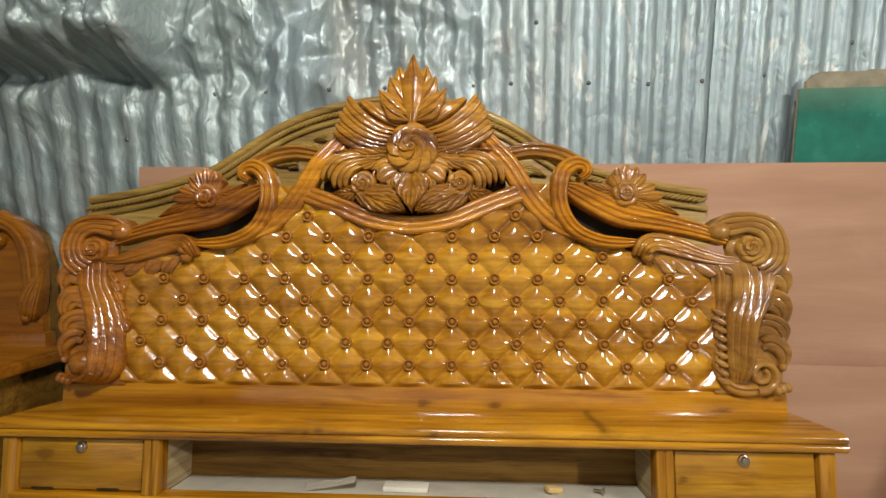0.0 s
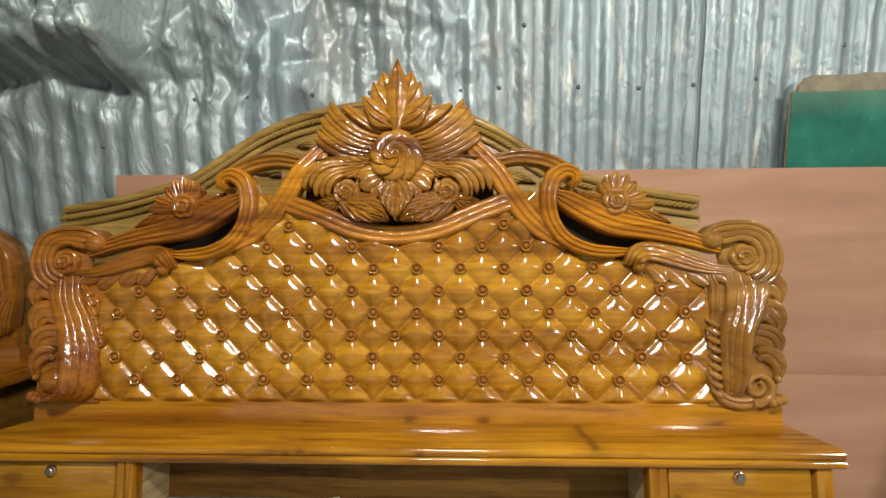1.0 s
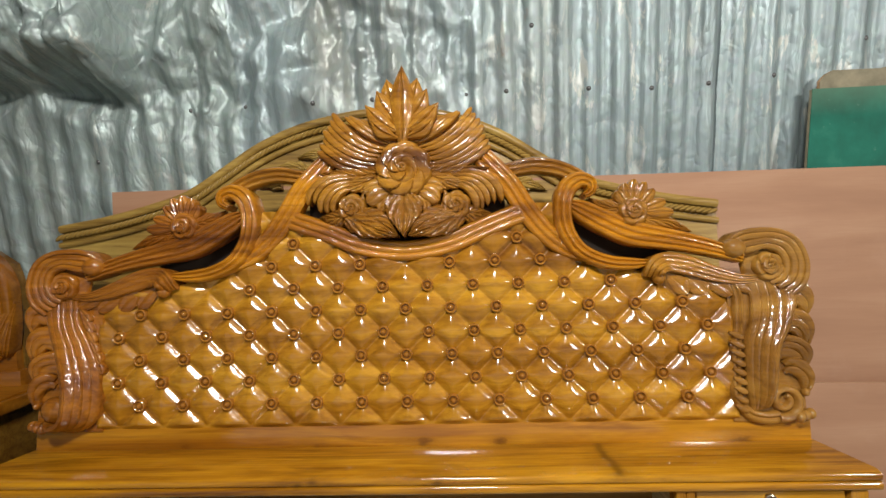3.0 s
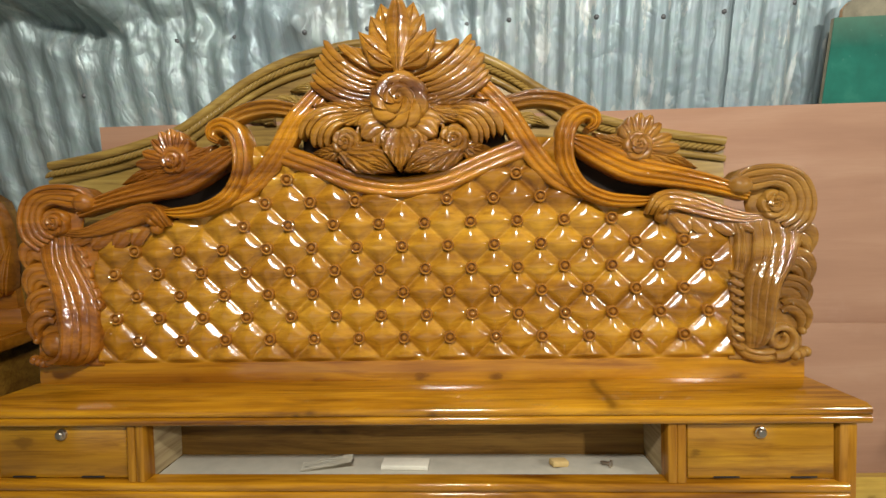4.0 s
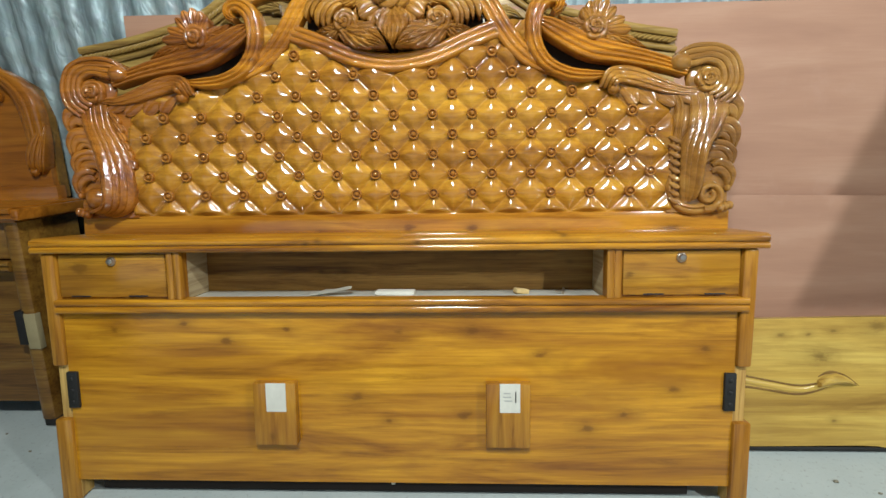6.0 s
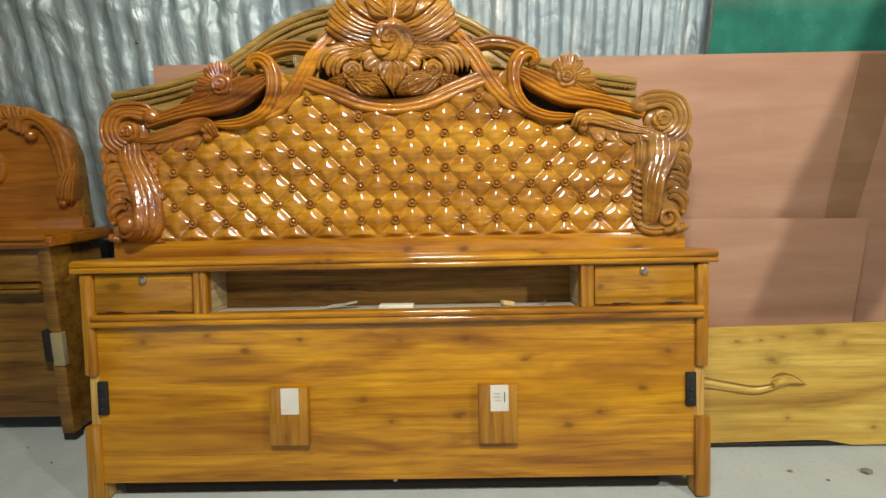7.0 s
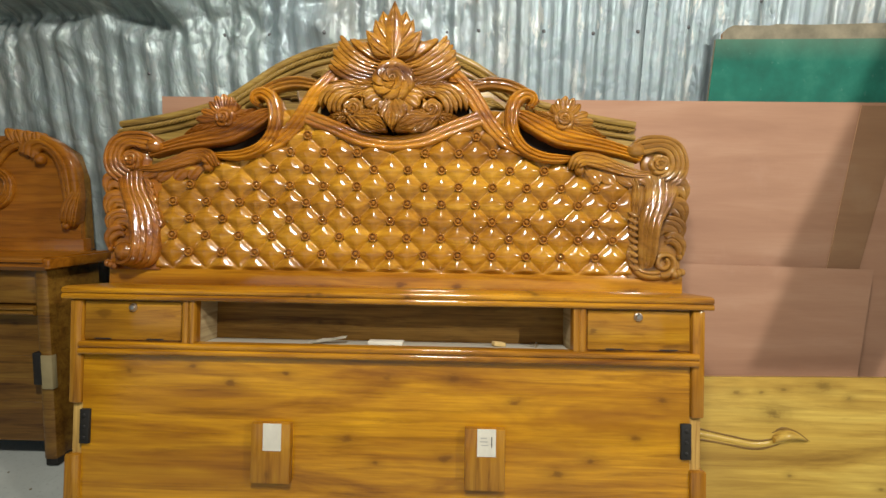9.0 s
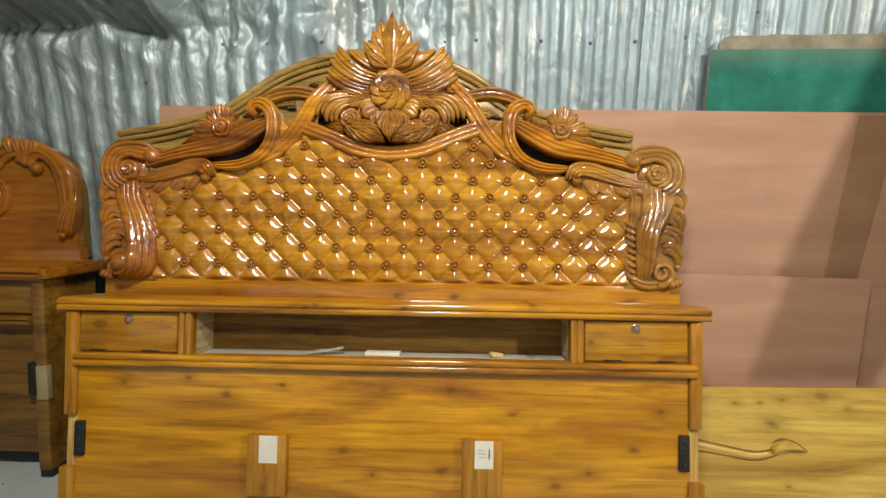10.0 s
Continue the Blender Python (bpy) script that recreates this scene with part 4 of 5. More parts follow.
    for b, t, w, bow in (((0.012, 1.252), (0.112, 1.308), 0.062, -0.008), ((0.015, 1.252), (0.14, 1.272), 0.055, 0.004), ((0.135, 1.31), (0.212, 1.302), 0.05, -0.006)):
        part("leaf", S((t[0], b[1] + 0.05), (b[0], b[1] - 0.004), w * 1.15, 0.146, 0.04, bow, 0.015, 4, 0.006, 0.18, 0.036) if t[0] < 0.2 else S(b, t, w, 0.152, 0.028, bow, 0.013, 5, 0.006, 0.18), mat, p)
    for b, t, w, d in (((0.028, 1.362), (0.056, 1.31), 0.046, 0.15), ((0.03, 1.362), (0.088, 1.332), 0.05, 0.144), ((0.03, 1.37), (0.098, 1.362), 0.04, 0.148)):
        part("petal", T(b, t, w, d, 0.02, 0.013, 0.008, 0.008 * s, 0.004), mat, p, "smooth rounded carved petal")
    part("petal_rim", R([(0.045, 1.313, 0.006), (0.073, 1.31, 0.012), (0.096, 1.325, 0.014), (0.102, 1.35, 0.012), (0.094, 1.368, 0.006)], 0.148, 0.02, 1, 0.003, 0.009), mat, p)
    rose(p, 0.127 * s, 1.322, 0.037, 0.142, 0.3, mat, 6, 5)


def headboard():
    p = thing("bed_headboard", pose(0, 0, 0, -LEAN), "glossy teak headboard with carved crest, tufted panel and storage box", "headboard")
    half = [(0.775, 0.79), (0.775, 1.118), (0.70, 1.128), (0.60, 1.14), (0.5, 1.165), (0.42, 1.195), (0.385, 1.25), (0.375, 1.325), (0.30, 1.325), (0.262, 1.285), (0.18, 1.25), (0.1, 1.228), (0.0, 1.21)]
    outline = half + [(-u, w) for u, w in half[-2::-1]]
    tufted_panel(p, outline, M_TUFT)
    buttons(p, outline)
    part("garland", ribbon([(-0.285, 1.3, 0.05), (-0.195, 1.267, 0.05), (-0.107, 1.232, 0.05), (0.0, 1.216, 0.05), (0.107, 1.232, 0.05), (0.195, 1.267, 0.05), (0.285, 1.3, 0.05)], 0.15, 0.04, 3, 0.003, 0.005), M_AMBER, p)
    for s in (1, -1):
        half_carving(p, s, M_CARVED)
    # crest
    part("crest_back", plate([(-0.16, 1.44), (-0.15, 1.54), (-0.07, 1.535), (0, 1.62), (0.07, 1.535), (0.15, 1.54), (0.16, 1.44), (0.08, 1.41), (-0.08, 1.41)], 0.165, 0.19), M_CARVED, p)
    crest = part("crest_leaf", leaf((0.001, 1.455), (0.003, 1.672), 0.062, 0.138, 0.035, 0, 0.015, 1, 0.006, 0.0, 0.006, 1.35, 0.0), M_CARVED, p, "tall serrated carved leaf")
    for s in (1, -1):
        for b, t, w, d in (((0.004, 1.562), (0.038, 1.64), 0.046, 0.145), ((0.006, 1.528), (0.062, 1.61), 0.046, 0.139), ((0.008, 1.506), (0.09, 1.572), 0.042, 0.132), ((0.01, 1.49), (0.078, 1.534), 0.034, 0.13)):
            part("lobe", leaf((b[0] * s, b[1]), (t[0] * s + 0.002, t[1]), w, d, 0.03, -0.009 * s, 0.008, 1, 0.005, 0.0, 0.008, 1.35, 0.0), M_CARVED, crest)
    big_rose(p, 0.002, 1.412, 0.072, 0.138, M_CARVED)
    part("leaf", leaf((0.002, 1.352), (0.002, 1.246), 0.098, 0.134, 0.04, 0, 0.016, 3, 0.006, 0.14, 0.036, 0.7, 2.4), M_CARVED, p, "pendant carved leaf with deep veins")
    # near-black boards that paint the shade behind the pierced work
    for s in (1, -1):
        part("backing", plate(flip([(0.38, 1.16), (0.385, 1.3), (0.43, 1.28), (0.54, 1.225), (0.66, 1.205), (0.6, 1.15)], s), 0.208, 0.222), M_DARK, p, "dark board painted as the shade behind the openwork", False)
    part("backing", plate([(-0.25, 1.25), (-0.25, 1.345), (-0.18, 1.42), (0.18, 1.42), (0.25, 1.345), (0.25, 1.25), (0, 1.2)], 0.2, 0.215), M_DARK, p, "dark board painted as the shade behind the openwork", False)
    # plain board between carving and box
    part("base_board", box(-0.935, 0.938, 0.168, 0.2, 0.70, 0.797, 0.003), M_BASE, p)
    storage_box(p, M_BOX, M_POST)
    return p


def storage_box(p, mat, post):
    # top board with two rounded beads along its front edge
    edge = [(d, h) for h, d in bead(0.706, 0.742, -0.006, 0.009, 2)]
    part("top_board", mould(-0.943, 0.944, [(0.2, 0.706)] + edge + [(0.0, 0.745), (0.2, 0.745)]), mat, p)
    prof = [(d, h) for h, d in bead(0.545, 0.583, -0.003, 0.008, 2)]
    part("lower_moulding", mould(-0.893, 0.905, [(0.03, 0.545)] + prof + [(0.03, 0.583)]), mat, p)
    for c in (-0.569, 0.570):
        part("divider", upright(0.583, 0.706, [(c - 0.019, 0.03)] + bead(c - 0.019, c + 0.019, -0.001, 0.005, 2) + [(c + 0.019, 0.03)]), post, p)
    for s in (1, -1):
        a, b = sorted((s * 0.889, s * 0.926))
        part("side_board", box(*sorted((s * 0.9, s * 0.922)), 0.018, 0.22, 0.054, 0.706, 0.002), post, p)
        stile = box(a, b, -0.004, 0.03, 0.398, 0.706, 0.007, 2)
        for v in stile.verts:
            if v.co.z < 0.42:
                v.co.y += 0.006
        part("front_stile", stile, post, p)
        part("lower_stile", box(*sorted((s * 0.887, s * 0.932)), 0.0, 0.04, 0.0095, 0.249, 0.005), post, p)
        part("raw_notch", box(*sorted((s * 0.886, s * 0.92)), 0.016, 0.06, 0.016, 0.4, 0.001), M_RAW, p, "bare unvarnished strip")
        hinge = part("hinge_plate", box(*sorted((s * 0.861, s * 0.89)), 0.002, 0.03, 0.281, 0.382, 0.002), M_BLACK, p, "black iron bed hook plate")
        for z in (0.303, 0.335, 0.367):
            part("screw", blob(s * 0.8755, 0.001, z - 0.004, 0.006, 0.003, 0.006, 10, 6), M_BLACK, hinge)
        # drawer fronts in a thin frame
        d0, d1 = sorted((s * 0.592, s * 0.886))
        part("drawer_frame", box(d0 - 0.003, d1 + 0.003, 0.012, 0.028, 0.583, 0.706, 0), M_POST, p, smooth=False)
        drawer = part("drawer", box(d0 + 0.002, d1 - 0.002, 0.004, 0.026, 0.588, 0.702, 0.003), M_DRAWER, p, "small flap-fronted drawer with a lock")
        knob = lathe([(0.0125, 0.01), (0.0125, 0.002), (0.0115, -0.002), (0.0095, -0.003), (0.0085, -0.007), (0.007, -0.0085), (0.001, -0.009)], 18)
        bmesh.ops.translate(knob, verts=knob.verts, vec=(s * 0.7375, 0.001, 0.684))
        part("lock", knob, M_CHROME, drawer, "round chrome lock")
        for k in ((0.27, 0.79) if s > 0 else (0.2, 0.73)):
            c = d0 + (d1 - d0) * k
            part("flap_hinge", box(c - 0.026, c + 0.026, 0.002, 0.01, 0.589, 0.5925, 0.001), M_BLACK, drawer)
    for c, w in ((-0.737, 0.294), (0.742, 0.29)):
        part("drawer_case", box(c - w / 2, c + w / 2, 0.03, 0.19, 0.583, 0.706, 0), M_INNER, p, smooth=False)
    # open shelf
    part("shelf_floor", box(-0.55, 0.552, 0.001, 0.148, 0.562, 0.578, 0.001), M_LAMINATE, p, "white laminated shelf bottom")
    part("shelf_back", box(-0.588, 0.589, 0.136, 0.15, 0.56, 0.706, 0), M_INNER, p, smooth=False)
    for c in (-0.569, 0.570):
        part("shelf_side", box(c - 0.017, c + 0.017, 0.03, 0.136, 0.578, 0.706, 0), M_CASE, p, smooth=False)
    # face of the box: wide planks
    for z0, z1 in ((0.07, 0.1665), (0.1668, 0.3182), (0.3185, 0.4522), (0.4525, 0.556)):
        part("plank", box(-0.888, 0.888, 0.011, 0.046, z0, z1, 0), M_FACE, p, smooth=False)
    part("peg", box(-0.014, -0.004, 0.03, 0.038, 0.052, 0.071, 0.001), M_PAPER, p, "tiny white plastic peg")
    # dark strip added to paint the shadow gap under the box
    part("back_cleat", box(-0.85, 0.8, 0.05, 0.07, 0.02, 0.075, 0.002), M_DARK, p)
    for c, z0 in ((-0.314, 0.187), (0.303, 0.184)):
        blk = part("block", box(c - 0.057, c + 0.057, -0.012, 0.02, z0, 0.358, 0.002), post, p, "raw-edged wooden block")
        lab = part("paper_label", box(c - 0.022, c + 0.031, -0.0135, -0.0122, 0.281, 0.359, 0), M_PAPER, blk, "small white paper label", smooth=False)
        if c > 0:
            for x0, x1, z in ((-0.012, 0.006, 0.332), (-0.014, 0.008, 0.322), (-0.01, 0.01, 0.312)):
                part("print_line", box(c + x0, c + x1, -0.0143, -0.0137, z, z + 0.003, 0), M_INK, lab, smooth=False)
            part("print_line", box(c + 0.018, c + 0.0205, -0.0143, -0.0137, 0.308, 0.338, 0), M_BLACK, lab, smooth=False)


HEAD = headboard()
LEANING = pose(0, 0, 0, -LEAN)


# ---- rear headboard, unvarnished, behind ----
def rear_headboard():
    p = thing("spare_headboard", pose(0, 0, 0, -LEAN), "pale unvarnished arched headboard with rope-carved edge, standing behind", "headboard")
    half = [(-1.032, 1.331), (-0.897, 1.353), (-0.772, 1.382), (-0.649, 1.422), (-0.544, 1.487), (-0.44, 1.554), (-0.318, 1.605), (-0.178, 1.635), (-0.093, 1.642)]
    mid = -0.093
    top = half + [(2 * mid - u, w + 0.012) for u, w in half[-2::-1]]
    line = [tuple(q) for q in catmull(top, 5)]
    part("board", plate([(-1.03, 0.092)] + [(u, w - 0.015) for u, w in line] + [(0.843, 0.092)], 0.345, 0.37), M_REAR, p)

    def edge(off, width, front, strands, ridge, lift=None):
        return ribbon([(u, w - off, width) for u, w in top], front, 0.03, strands, ridge, 0.003, 8, lift)
    part("edge_moulding", edge(0.011, 0.022, 0.328, 1, 0.004), M_REAR, p)
    part("groove_back", edge(0.034, 0.03, 0.343, 1, 0.0), M_REAR, p)
    part("inner_moulding", edge(0.058, 0.016, 0.33, 1, 0.004), M_REAR, p)
    # rope twist between the two mouldings
    pts = catmull(top, 9)
    first = None
    for i in range(0, len(pts) - 1):
        a, b = pts[i], pts[i + 1]
        n = max(1, round((b - a).length / 0.021))
        for k in range(n):
            q = a.lerp(b, k / n)
            d = (b - a).normalized()
            if first is None:
                ob = first = part("rope_twist", blob(0, 0, 0, 0.016, 0.008, 0.006, 10, 6), M_REAR, p)
            else:
                ob = new("rope_twist", first.data)
                ob.parent = p
            ob.matrix_basis = Matrix.Translation((q[0], 0.336, q[1] - 0.035)) @ Matrix.Rotation(-math.atan2(d.y, d.x) - 0.5, 4, "Y")
    # thin carved sprig in the middle field
    for s in (1, -1):
        for i in range(4):
            part("leaf", leaf((mid + s * (0.12 + 0.08 * i), 1.49 - 0.03 * i), (mid + s * (0.235 + 0.08 * i), 1.505 - 0.04 * i), 0.05, 0.332, 0.02, 0.014 * s, 0.012, 3), M_REAR, p)


rear_headboard()


# ---- second bed headboard beside it ----
def left_headboard():
    p = thing("bed_headboard", pose(-2.115, 0.318, 0.005, -7.5), "reddish brown headboard with scroll-carved border and storage box", "headboard")
    W = 0.915
    # upper panel
    arch = [(-W + 0.05, 0.76), (-W + 0.055, 1.04), (-W + 0.085, 1.135), (-W + 0.16, 1.185), (-0.6, 1.2), (-0.45, 1.205), (0, 1.22), (0.45, 1.205), (0.6, 1.2), (W - 0.16, 1.185), (W - 0.085, 1.135), (W - 0.055, 1.04), (W - 0.05, 0.76)]
    part("panel", plate([(u * 0.985, w - 0.005) for u, w in arch], 0.235, 0.26), M_LEFT, p)
    part("panel_edge", plate([(u * 0.992, w - 0.003) for u, w in arch], 0.258, 0.295), M_LBOX, p)
    for s in (1, -1):
        f = lambda pts: flip(pts, s)
        P = lambda name, m, text, lo, hi, *a, **k: plume(name, p, m, flip(lo, s), flip(hi, s), *a, label=text, **k)
        P("border_scroll", M_LEFT, "smooth rounded carved border", [(0.705, 1.105), (0.708, 1.132), (0.733, 1.142), (0.765, 1.115), (0.785, 1.06), (0.794, 0.99), (0.80, 0.92)], [(0.63, 1.14), (0.655, 1.195), (0.73, 1.2), (0.805, 1.155), (0.85, 1.085), (0.86, 1.0), (0.86, 0.92)], 0.23, 0.03, 3, 0.008, 1.15, 0.9, 0.5, lambda f, v: 0.016 * math.sin(math.pi * (0.2 + 0.6 * f)) * math.sin(math.pi * (0.2 + 0.6 * v)), 4, 0.02)
        part("curl", blob(0.716 * s, 0.222, 1.106, 0.022, 0.022, 0.022, 18, 10), M_LEFT, p)
        P("side_leaf", M_LEFT, "hanging carved leaf", [(0.86, 1.02), (0.835, 0.98), (0.805, 0.93), (0.79, 0.885), (0.795, 0.85)], [(0.866, 1.0), (0.866, 0.95), (0.862, 0.9), (0.852, 0.86), (0.83, 0.838)], 0.228, 0.02, 5, 0.008, 1.25, 0.7, 0.3, lambda f, v: 0.02 * math.sin(math.pi * f * 0.9), 6, 0.06)
        part("curl", blob(0.803 * s, 0.224, 0.85, 0.017, 0.014, 0.016), M_LEFT, p)
        part("inner_scroll", ribbon(f(spiral(0.52, 1.02, 0.1, 0.02, 250, 0.9, 0.05, 0.02, 24)), 0.225, 0.02, 3, 0.005, 0.008, 2), M_LEFT, p)
        for i in range(4):
            part("border_leaf", petal(((0.62 + 0.03 * i) * s, 1.165), ((0.6 + 0.038 * i) * s, 1.222 - 0.004 * i), 0.04, 0.222, 0.03, 0.012, 0.006, 0.0, 0.003), M_LEFT, p)
        plume("border_scroll", p, M_LEFT, flip([(0.66, 1.11), (0.655, 1.14), (0.63, 1.15), (0.58, 1.12), (0.54, 1.06)], s), flip([(0.69, 1.15), (0.68, 1.185), (0.63, 1.205), (0.55, 1.18), (0.5, 1.12)], s), 0.23, 0.03, 3, 0.007, 1.15, 0.6, 0.3, lambda f, v: 0.01 * math.sin(math.pi * f), 9, 0.05)
    part("base_board", box(-W + 0.05, W - 0.05, 0.228, 0.27, 0.70, 0.80, 0.003), M_LEFT, p)
    # box
    part("top_board", mould(-W - 0.01, W + 0.01, [(0.29, 0.752), (-0.028, 0.752), (-0.037, 0.746), (-0.036, 0.736), (-0.028, 0.732), (-0.03, 0.72), (-0.018, 0.706), (0.29, 0.706)]), M_LEFT, p)
    for s in (1, -1):
        part("side_moulding", box(*sorted((s * (W + 0.008), s * (W + 0.032))), -0.03, 0.28, 0.712, 0.748, 0.006), M_LEFT, p)
        a, b = sorted((s * (W - 0.05), s * W))
        part("side_panel", box(*sorted((s * (W - 0.02), s * (W - 0.002))), 0.01, 0.24, 0.03, 0.706, 0.002), M_LBOX, p)
        part("corner_post", upright(0.028, 0.706, [(a, 0.03)] + bead(a, b, 0.006, 0.012, 1) + [(b, 0.03)]), M_LBOX, p)
        part("foot", box(a + 0.004, b - 0.002, 0.0, 0.04, 0.0, 0.03, 0.003), M_BLACK, p, "black rubber foot")
        part("hinge_plate", box(*sorted((s * (W - 0.064), s * (W - 0.036))), -0.012, 0.03, 0.3, 0.415, 0.002), M_BLACK, p, "black iron bed hook plate")
        part("raw_strip", box(*sorted((s * (W - 0.036), s * (W + 0.003))), -0.010, 0.012, 0.285, 0.405, 0.001), M_PALE, p, "bare pale patch")
    prof = [(d, h) for h, d in bead(0.545, 0.58, 0.004, 0.018, 2)]
    part("lower_moulding", mould(-W + 0.05, W - 0.05, [(0.03, 0.545)] + prof + [(0.03, 0.58)]), M_LBOX, p)
    for s in (1, -1):
        part("drawer", box(*sorted((s * 0.6, s * 0.862)), 0.01, 0.03, 0.585, 0.702, 0.003), M_LBOX, p)
    part("shelf_front", box(-0.6, 0.6, 0.015, 0.03, 0.585, 0.702, 0.003), M_LBOX, p)
    for z0, z1 in ((0.075, 0.22), (0.221, 0.39), (0.391, 0.55)):
        part("plank", box(-W + 0.045, W - 0.045, 0.03, 0.05, z0, z1, 0.001, 1), M_LBOX, p)
    # back board in the shade colour, darkening the inside of the box
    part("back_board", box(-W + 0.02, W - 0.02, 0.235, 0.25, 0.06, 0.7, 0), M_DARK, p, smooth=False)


left_headboard()


# ---- boards leaning at the side ----
def sheet_board(name, poly, thick, m, mat, edge_mat, label, category):
    """A flat sheet with outline poly (u, w), face towards -y."""
    p = thing(name, m, label, category)
    part("face", plate(poly, 0.0, 0.002), mat, p, smooth=False)
    part("core", plate([(u * 0.9995, w - 0.0005) for u, w in poly], 0.002, thick), edge_mat, p, smooth=False)
    return p


def boards():
    # pose: foot depth, lean so that the top meets the wall
    sheet_board("plywood_sheet", [(-0.885, 0.0), (-0.885, 1.322), (2.3, 1.315), (2.3, 0.0)], 0.012, pose(0, 0.47, 0, -8.6), M_PLY, M_PLYEDGE, "large pinkish plywood sheet leaning on the iron wall", "plywood")
    sheet_board("plywood_offcut", [(0.2, 0.0), (0.2, 0.766), (1.684, 0.742), (1.633, 0.37), (1.58, 0.0)], 0.009, pose(0, 0.37, 0, -12.3), M_PLY, M_PLYEDGE, "smaller pinkish plywood offcut leaning on the larger sheet", "plywood")
    sheet_board("plywood_strip", [(1.452, 0.0), (1.553, 0.71), (1.641, 1.306), (1.788, 1.305), (1.665, 0.71), (1.53, 0.0)], 0.005, pose(0, 0.46, 0, -8.7), M_PLYDARK, M_PLYEDGE, "narrow darker plywood strip leaning on the large sheet", "plywood")
    sheet_board("green_board", [(1.0, 0.0), (1.118, 1.3), (1.136, 1.535), (2.3, 1.545), (2.3, 0.0)], 0.012, pose(0, 0.52, 0, -7.6), M_GREEN, M_BEIGE, "board painted chalky green, leaning behind the plywood", "board")
    sheet_board("weathered_board", [(1.16, 0.0), (1.165, 1.555), (1.18, 1.572), (1.2, 1.583), (1.33, 1.583), (1.35, 1.588), (1.5, 1.586), (1.7, 1.592), (2.3, 1.59), (2.3, 0.0)], 0.012, pose(0, 0.56, 0, -6.6), M_BEIGE, M_PLYEDGE, "weathered beige board with a ragged top edge", "board")
    rail = thing("bed_rail", pose(0, 0.22, 0.01, -20), "yellow sanded teak bed rail with a carved tail ornament, leaning low", "bed rail")
    part("board", plate([(0.98, 0.012), (0.98, 0.40), (1.685, 0.412), (1.705, 0.30), (1.80, 0.10), (1.8, -0.0), (1.52, 0.0), (1.44, 0.016), (1.38, 0.018)], 0.0, 0.028), M_RAIL, rail)
    # dark raised strips that paint the shade of carved grooves
    for o, w in ((0.0, 0.006), (-0.03, 0.007)):
        part("carved_line", ribbon([(1.0, 0.238 + o * 1.2, w), (1.1, 0.218 + o, w), (1.2, 0.2 + o * 0.9, w), (1.26, 0.205 + o * 0.7, w), (1.3, 0.216 + o * 0.5, w * 0.7)], -0.0068, 0.012, 1, 0.001, 0.001), M_GROOVE, rail)
    part("carved_stem", ribbon([(1.0, 0.22, 0.016), (1.1, 0.203, 0.018), (1.2, 0.186, 0.02), (1.26, 0.194, 0.02), (1.3, 0.206, 0.02), (1.325, 0.215, 0.016)], -0.005, 0.012, 1, 0.001, 0.004), M_RAIL, rail)
    part("carved_tail", leaf((1.262, 0.205), (1.38, 0.2), 0.036, 0.0, 0.006, 0.018, 0.024, 1, 0.001, 0.0, 0.0, 0.8, 0.0), M_TAIL, rail, "polished raised leaf tip")
    part("carved_line", ribbon([(1.265, 0.226, 0.004), (1.3, 0.24, 0.011), (1.345, 0.228, 0.009), (1.385, 0.2, 0.003)], -0.0058, 0.012, 1, 0.001, 0.001), M_GROOVE, rail)
    # thin black strip along the rail's lower edge
    part("floor_batten", box(0.98, 1.85, 0.004, 0.03, -0.001, 0.011, 0.002), M_BLACK, rail)


boards()


# ---- lamps under the roof, and an unseen shadow plank beyond the boards ----
def overhead():
    for at in (LAMP, LAMP2):
        # unseen fitting, added where each light is taken to be
        fit = thing("added_lamp_fitting", Matrix.Translation(at), "white lamp fitting added out of view at an inferred light", "lamp", "shed lamps")
        part("shade", box(-0.16, 0.16, -0.06, 0.06, 0.16, 0.19, 0.01), M_LAMINATE, fit)
        part("cord", box(-0.004, 0.004, -0.004, 0.004, 0.19, RZ - at[2], 0), M_BLACK, fit)
    # unseen slanting plank, added to cast the shadow across the plywood
    brace = thing("shadow_plank", Matrix(), "unseen slanting plank added to shade the leaning boards", "brace")
    lo, hi = 0.945, RZ
    rows = [Vector((1.657 + 0.418 * (z - 0.949), -0.16 + 0.189 * (z - 0.949), z)) for z in (lo, hi)]
    ends = [Vector((2.02 + 0.5 * (z - 0.949), -0.16 + 0.189 * (z - 0.949), z)) for z in (lo, hi)]
    bm = bmesh.new()
    a = [bm.verts.new(c) for c in (rows[0], ends[0], ends[1], rows[1])]
    b = [bm.verts.new(v.co + Vector((0, 0.025, 0))) for v in a]
    bm.faces.new(a)
    bm.faces.new(b[::-1])
    for i in range(4):
        bm.faces.new((a[i], b[i], b[(i + 1) % 4], a[(i + 1) % 4]))
    part("plank", bm, M_RAW, brace, smooth=False)


overhead()


# ---- small things ----
def on_head(bm_name, bm, mat, m, label, category):
    ob = link(bm_name, bm, mat)
    ob.matrix_world = LEANING @ m
    return tagged(ob, label, category)


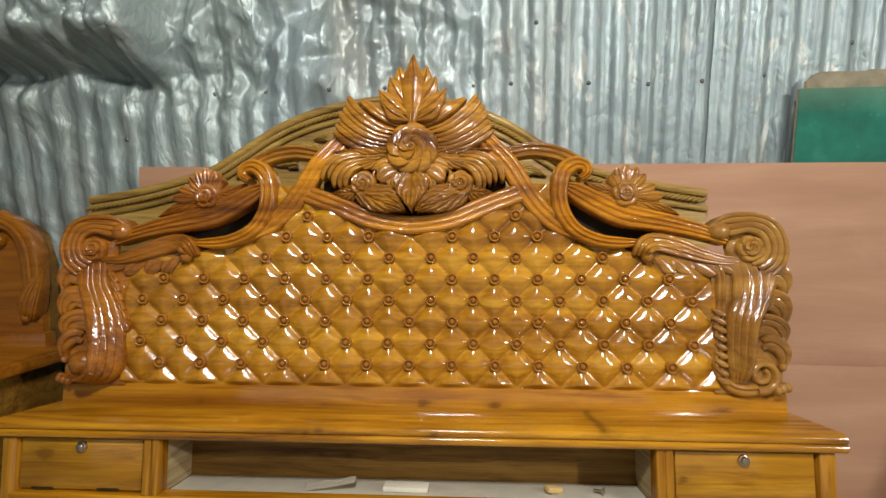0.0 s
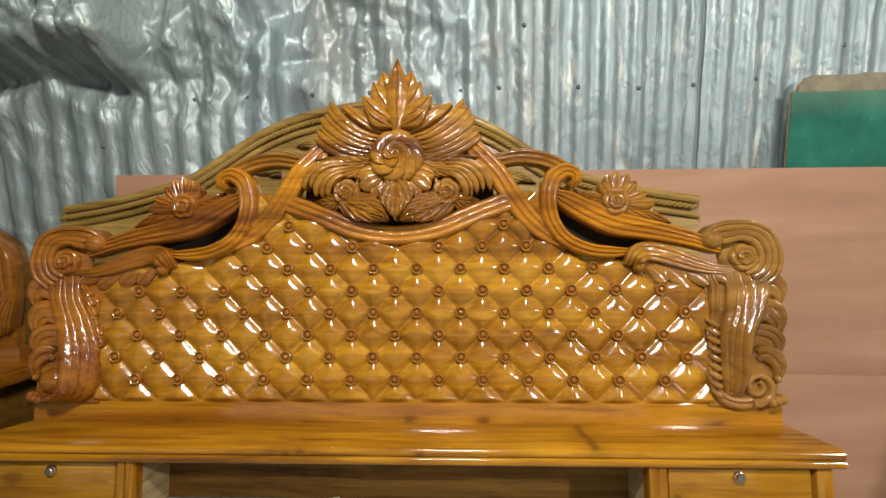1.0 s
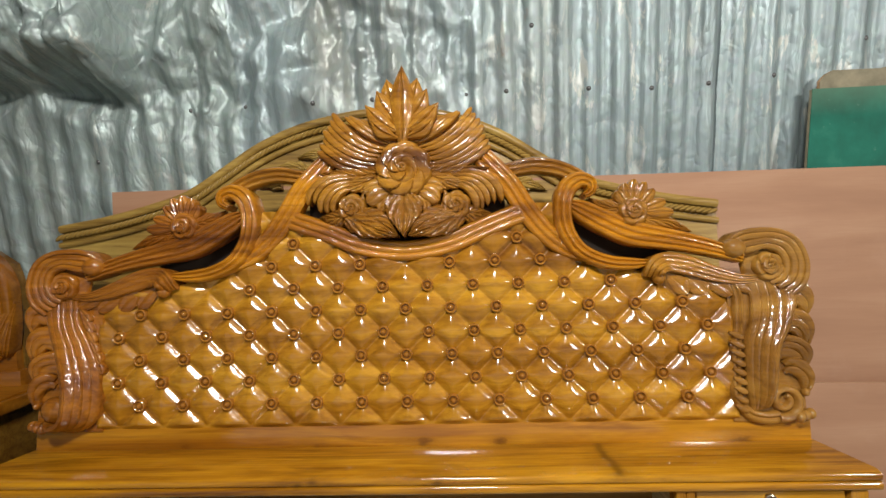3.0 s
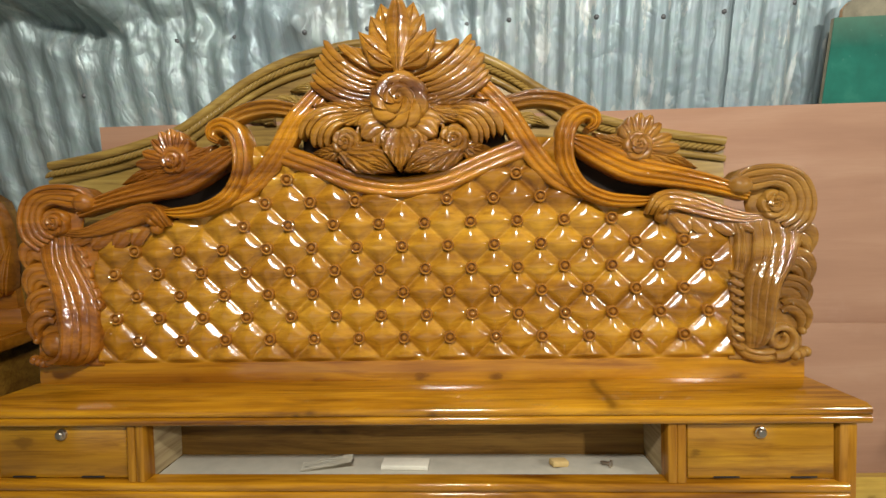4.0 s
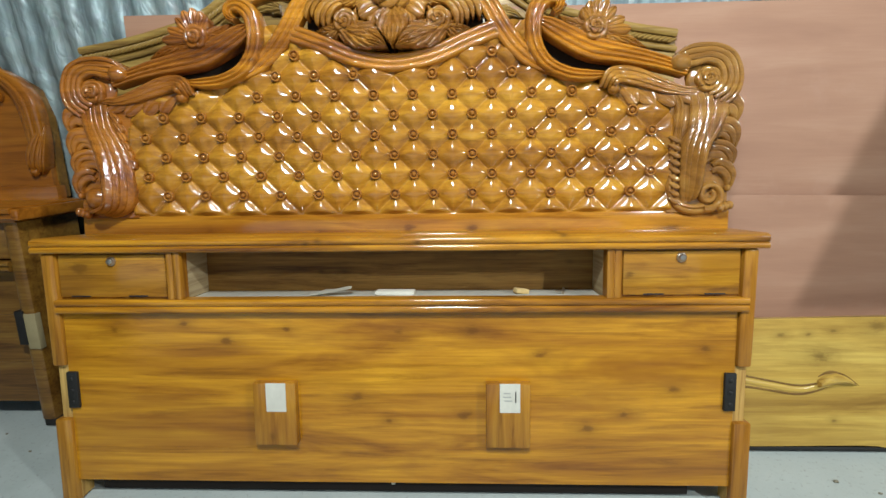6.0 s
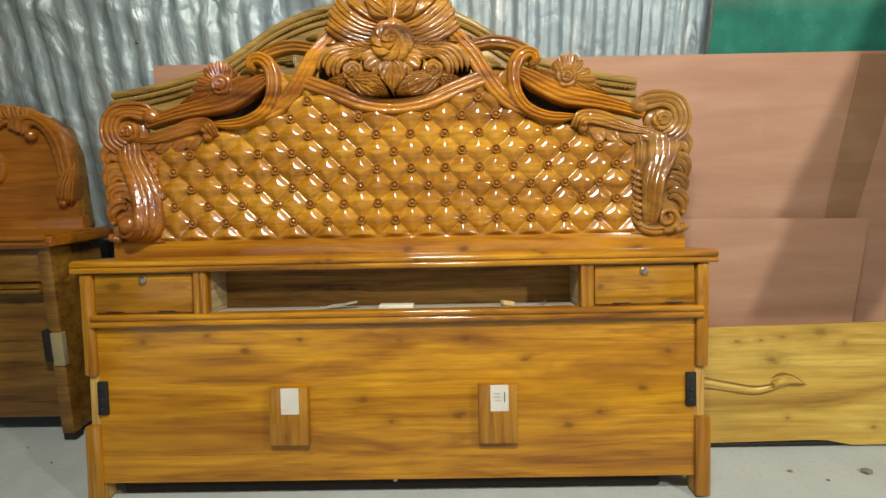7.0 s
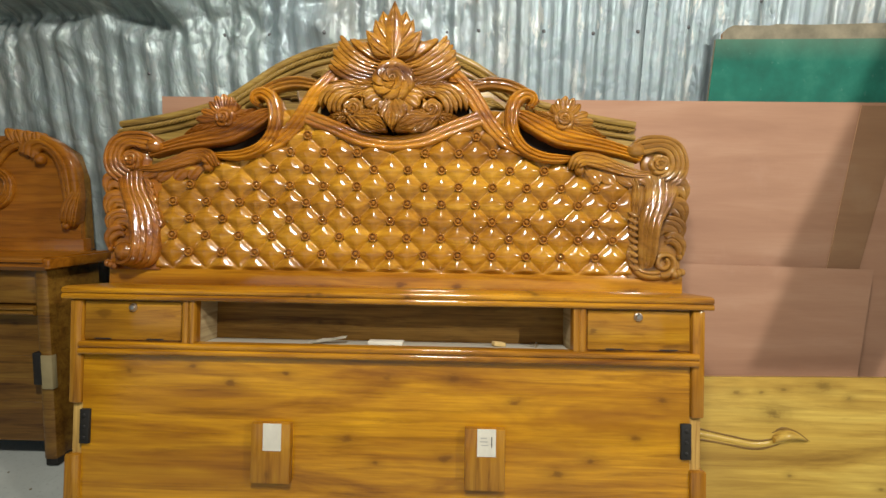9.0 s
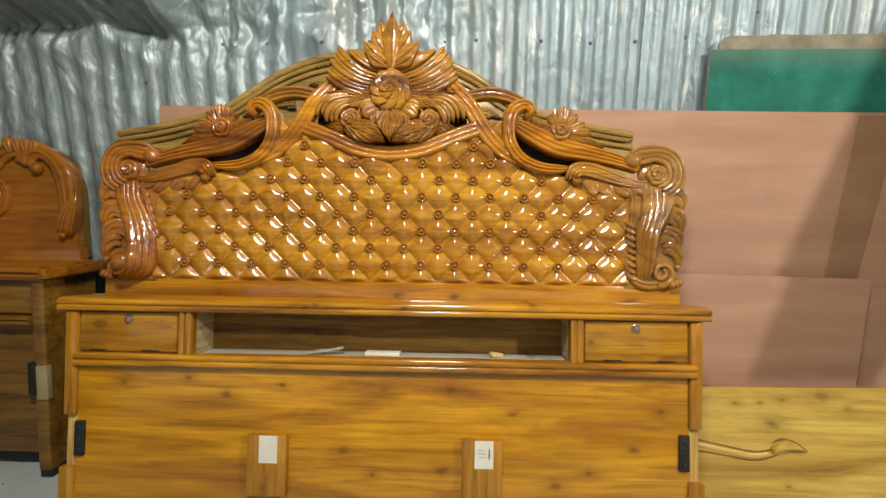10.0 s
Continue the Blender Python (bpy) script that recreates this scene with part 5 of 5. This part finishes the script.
def crumpled(w, h, seed, lift):
    bm = bmesh.new()
    n = 8
    rows = [[bm.verts.new((w * (i / n - 0.5), h * (j / n - 0.5), lift * max(0, (i / n - 0.3)) * (1 - 0.5 * j / n) + 0.003 * noise.noise((i * 0.5, j * 0.5, seed)) + 0.001)) for i in range(n + 1)] for j in range(n + 1)]
    for j in range(n):
        for i in range(n):
            bm.faces.new((rows[j][i], rows[j][i + 1], rows[j + 1][i + 1], rows[j + 1][i]))
    bmesh.ops.solidify(bm, geom=bm.faces[:], thickness=0.0012)
    return bm


def clutter():
    on_head("paper_scrap", crumpled(0.115, 0.036, 1.0, 0.006), M_PAPER, pose(-0.175, 0.07, 0.588, 6, -6, 6), "creased white paper scrap lying on the shelf", "paper")
    on_head("paper_scrap", box(-0.053, 0.053, -0.02, 0.02, 0.0, 0.011, 0.002), M_PAPER, pose(0.003, 0.075, 0.5785, 0, 0, -2), "folded white paper slip lying on the shelf", "paper")
    on_head("wood_chip", box(-0.02, 0.02, -0.012, 0.012, 0.0, 0.014, 0.004), M_CHIP, pose(0.345, 0.078, 0.579, 0, 8, 20), "broken pale wood chip on the shelf", "wood chip")
    scr = lathe([(0.001, 0.02), (0.003, 0.015), (0.003, 0.0), (0.009, -0.002), (0.009, -0.005), (0.002, -0.007)], 12)
    on_head("screw", scr, M_CHROME, pose(0.455, 0.072, 0.586, 0, 0, 60), "small shiny screw lying on the shelf", "screw")
    rng = random.Random(4)
    for i, (x, y, r) in enumerate(((1.475, 0.1, 0.018), (1.24, 0.11, 0.008), (1.33, 0.07, 0.006), (1.5, 0.05, 0.007), (-1.2, 0.2, 0.006), (-1.35, 0.28, 0.005))):
        bm = bmesh.new()
        bmesh.ops.create_icosphere(bm, subdivisions=1, radius=1)
        for v in bm.verts:
            v.co = Vector((v.co.x * r * rng.uniform(0.7, 1.3), v.co.y * r * rng.uniform(0.6, 1.0), (v.co.z + 0.85) * r * 0.45))
        ob = link("rubble", bm, M_BEIGE, smooth=False)
        ob.location = (x, y, 0.0)
        tagged(ob, "small crumb of rubble on the concrete floor", "rubble", "floor rubble")


clutter()
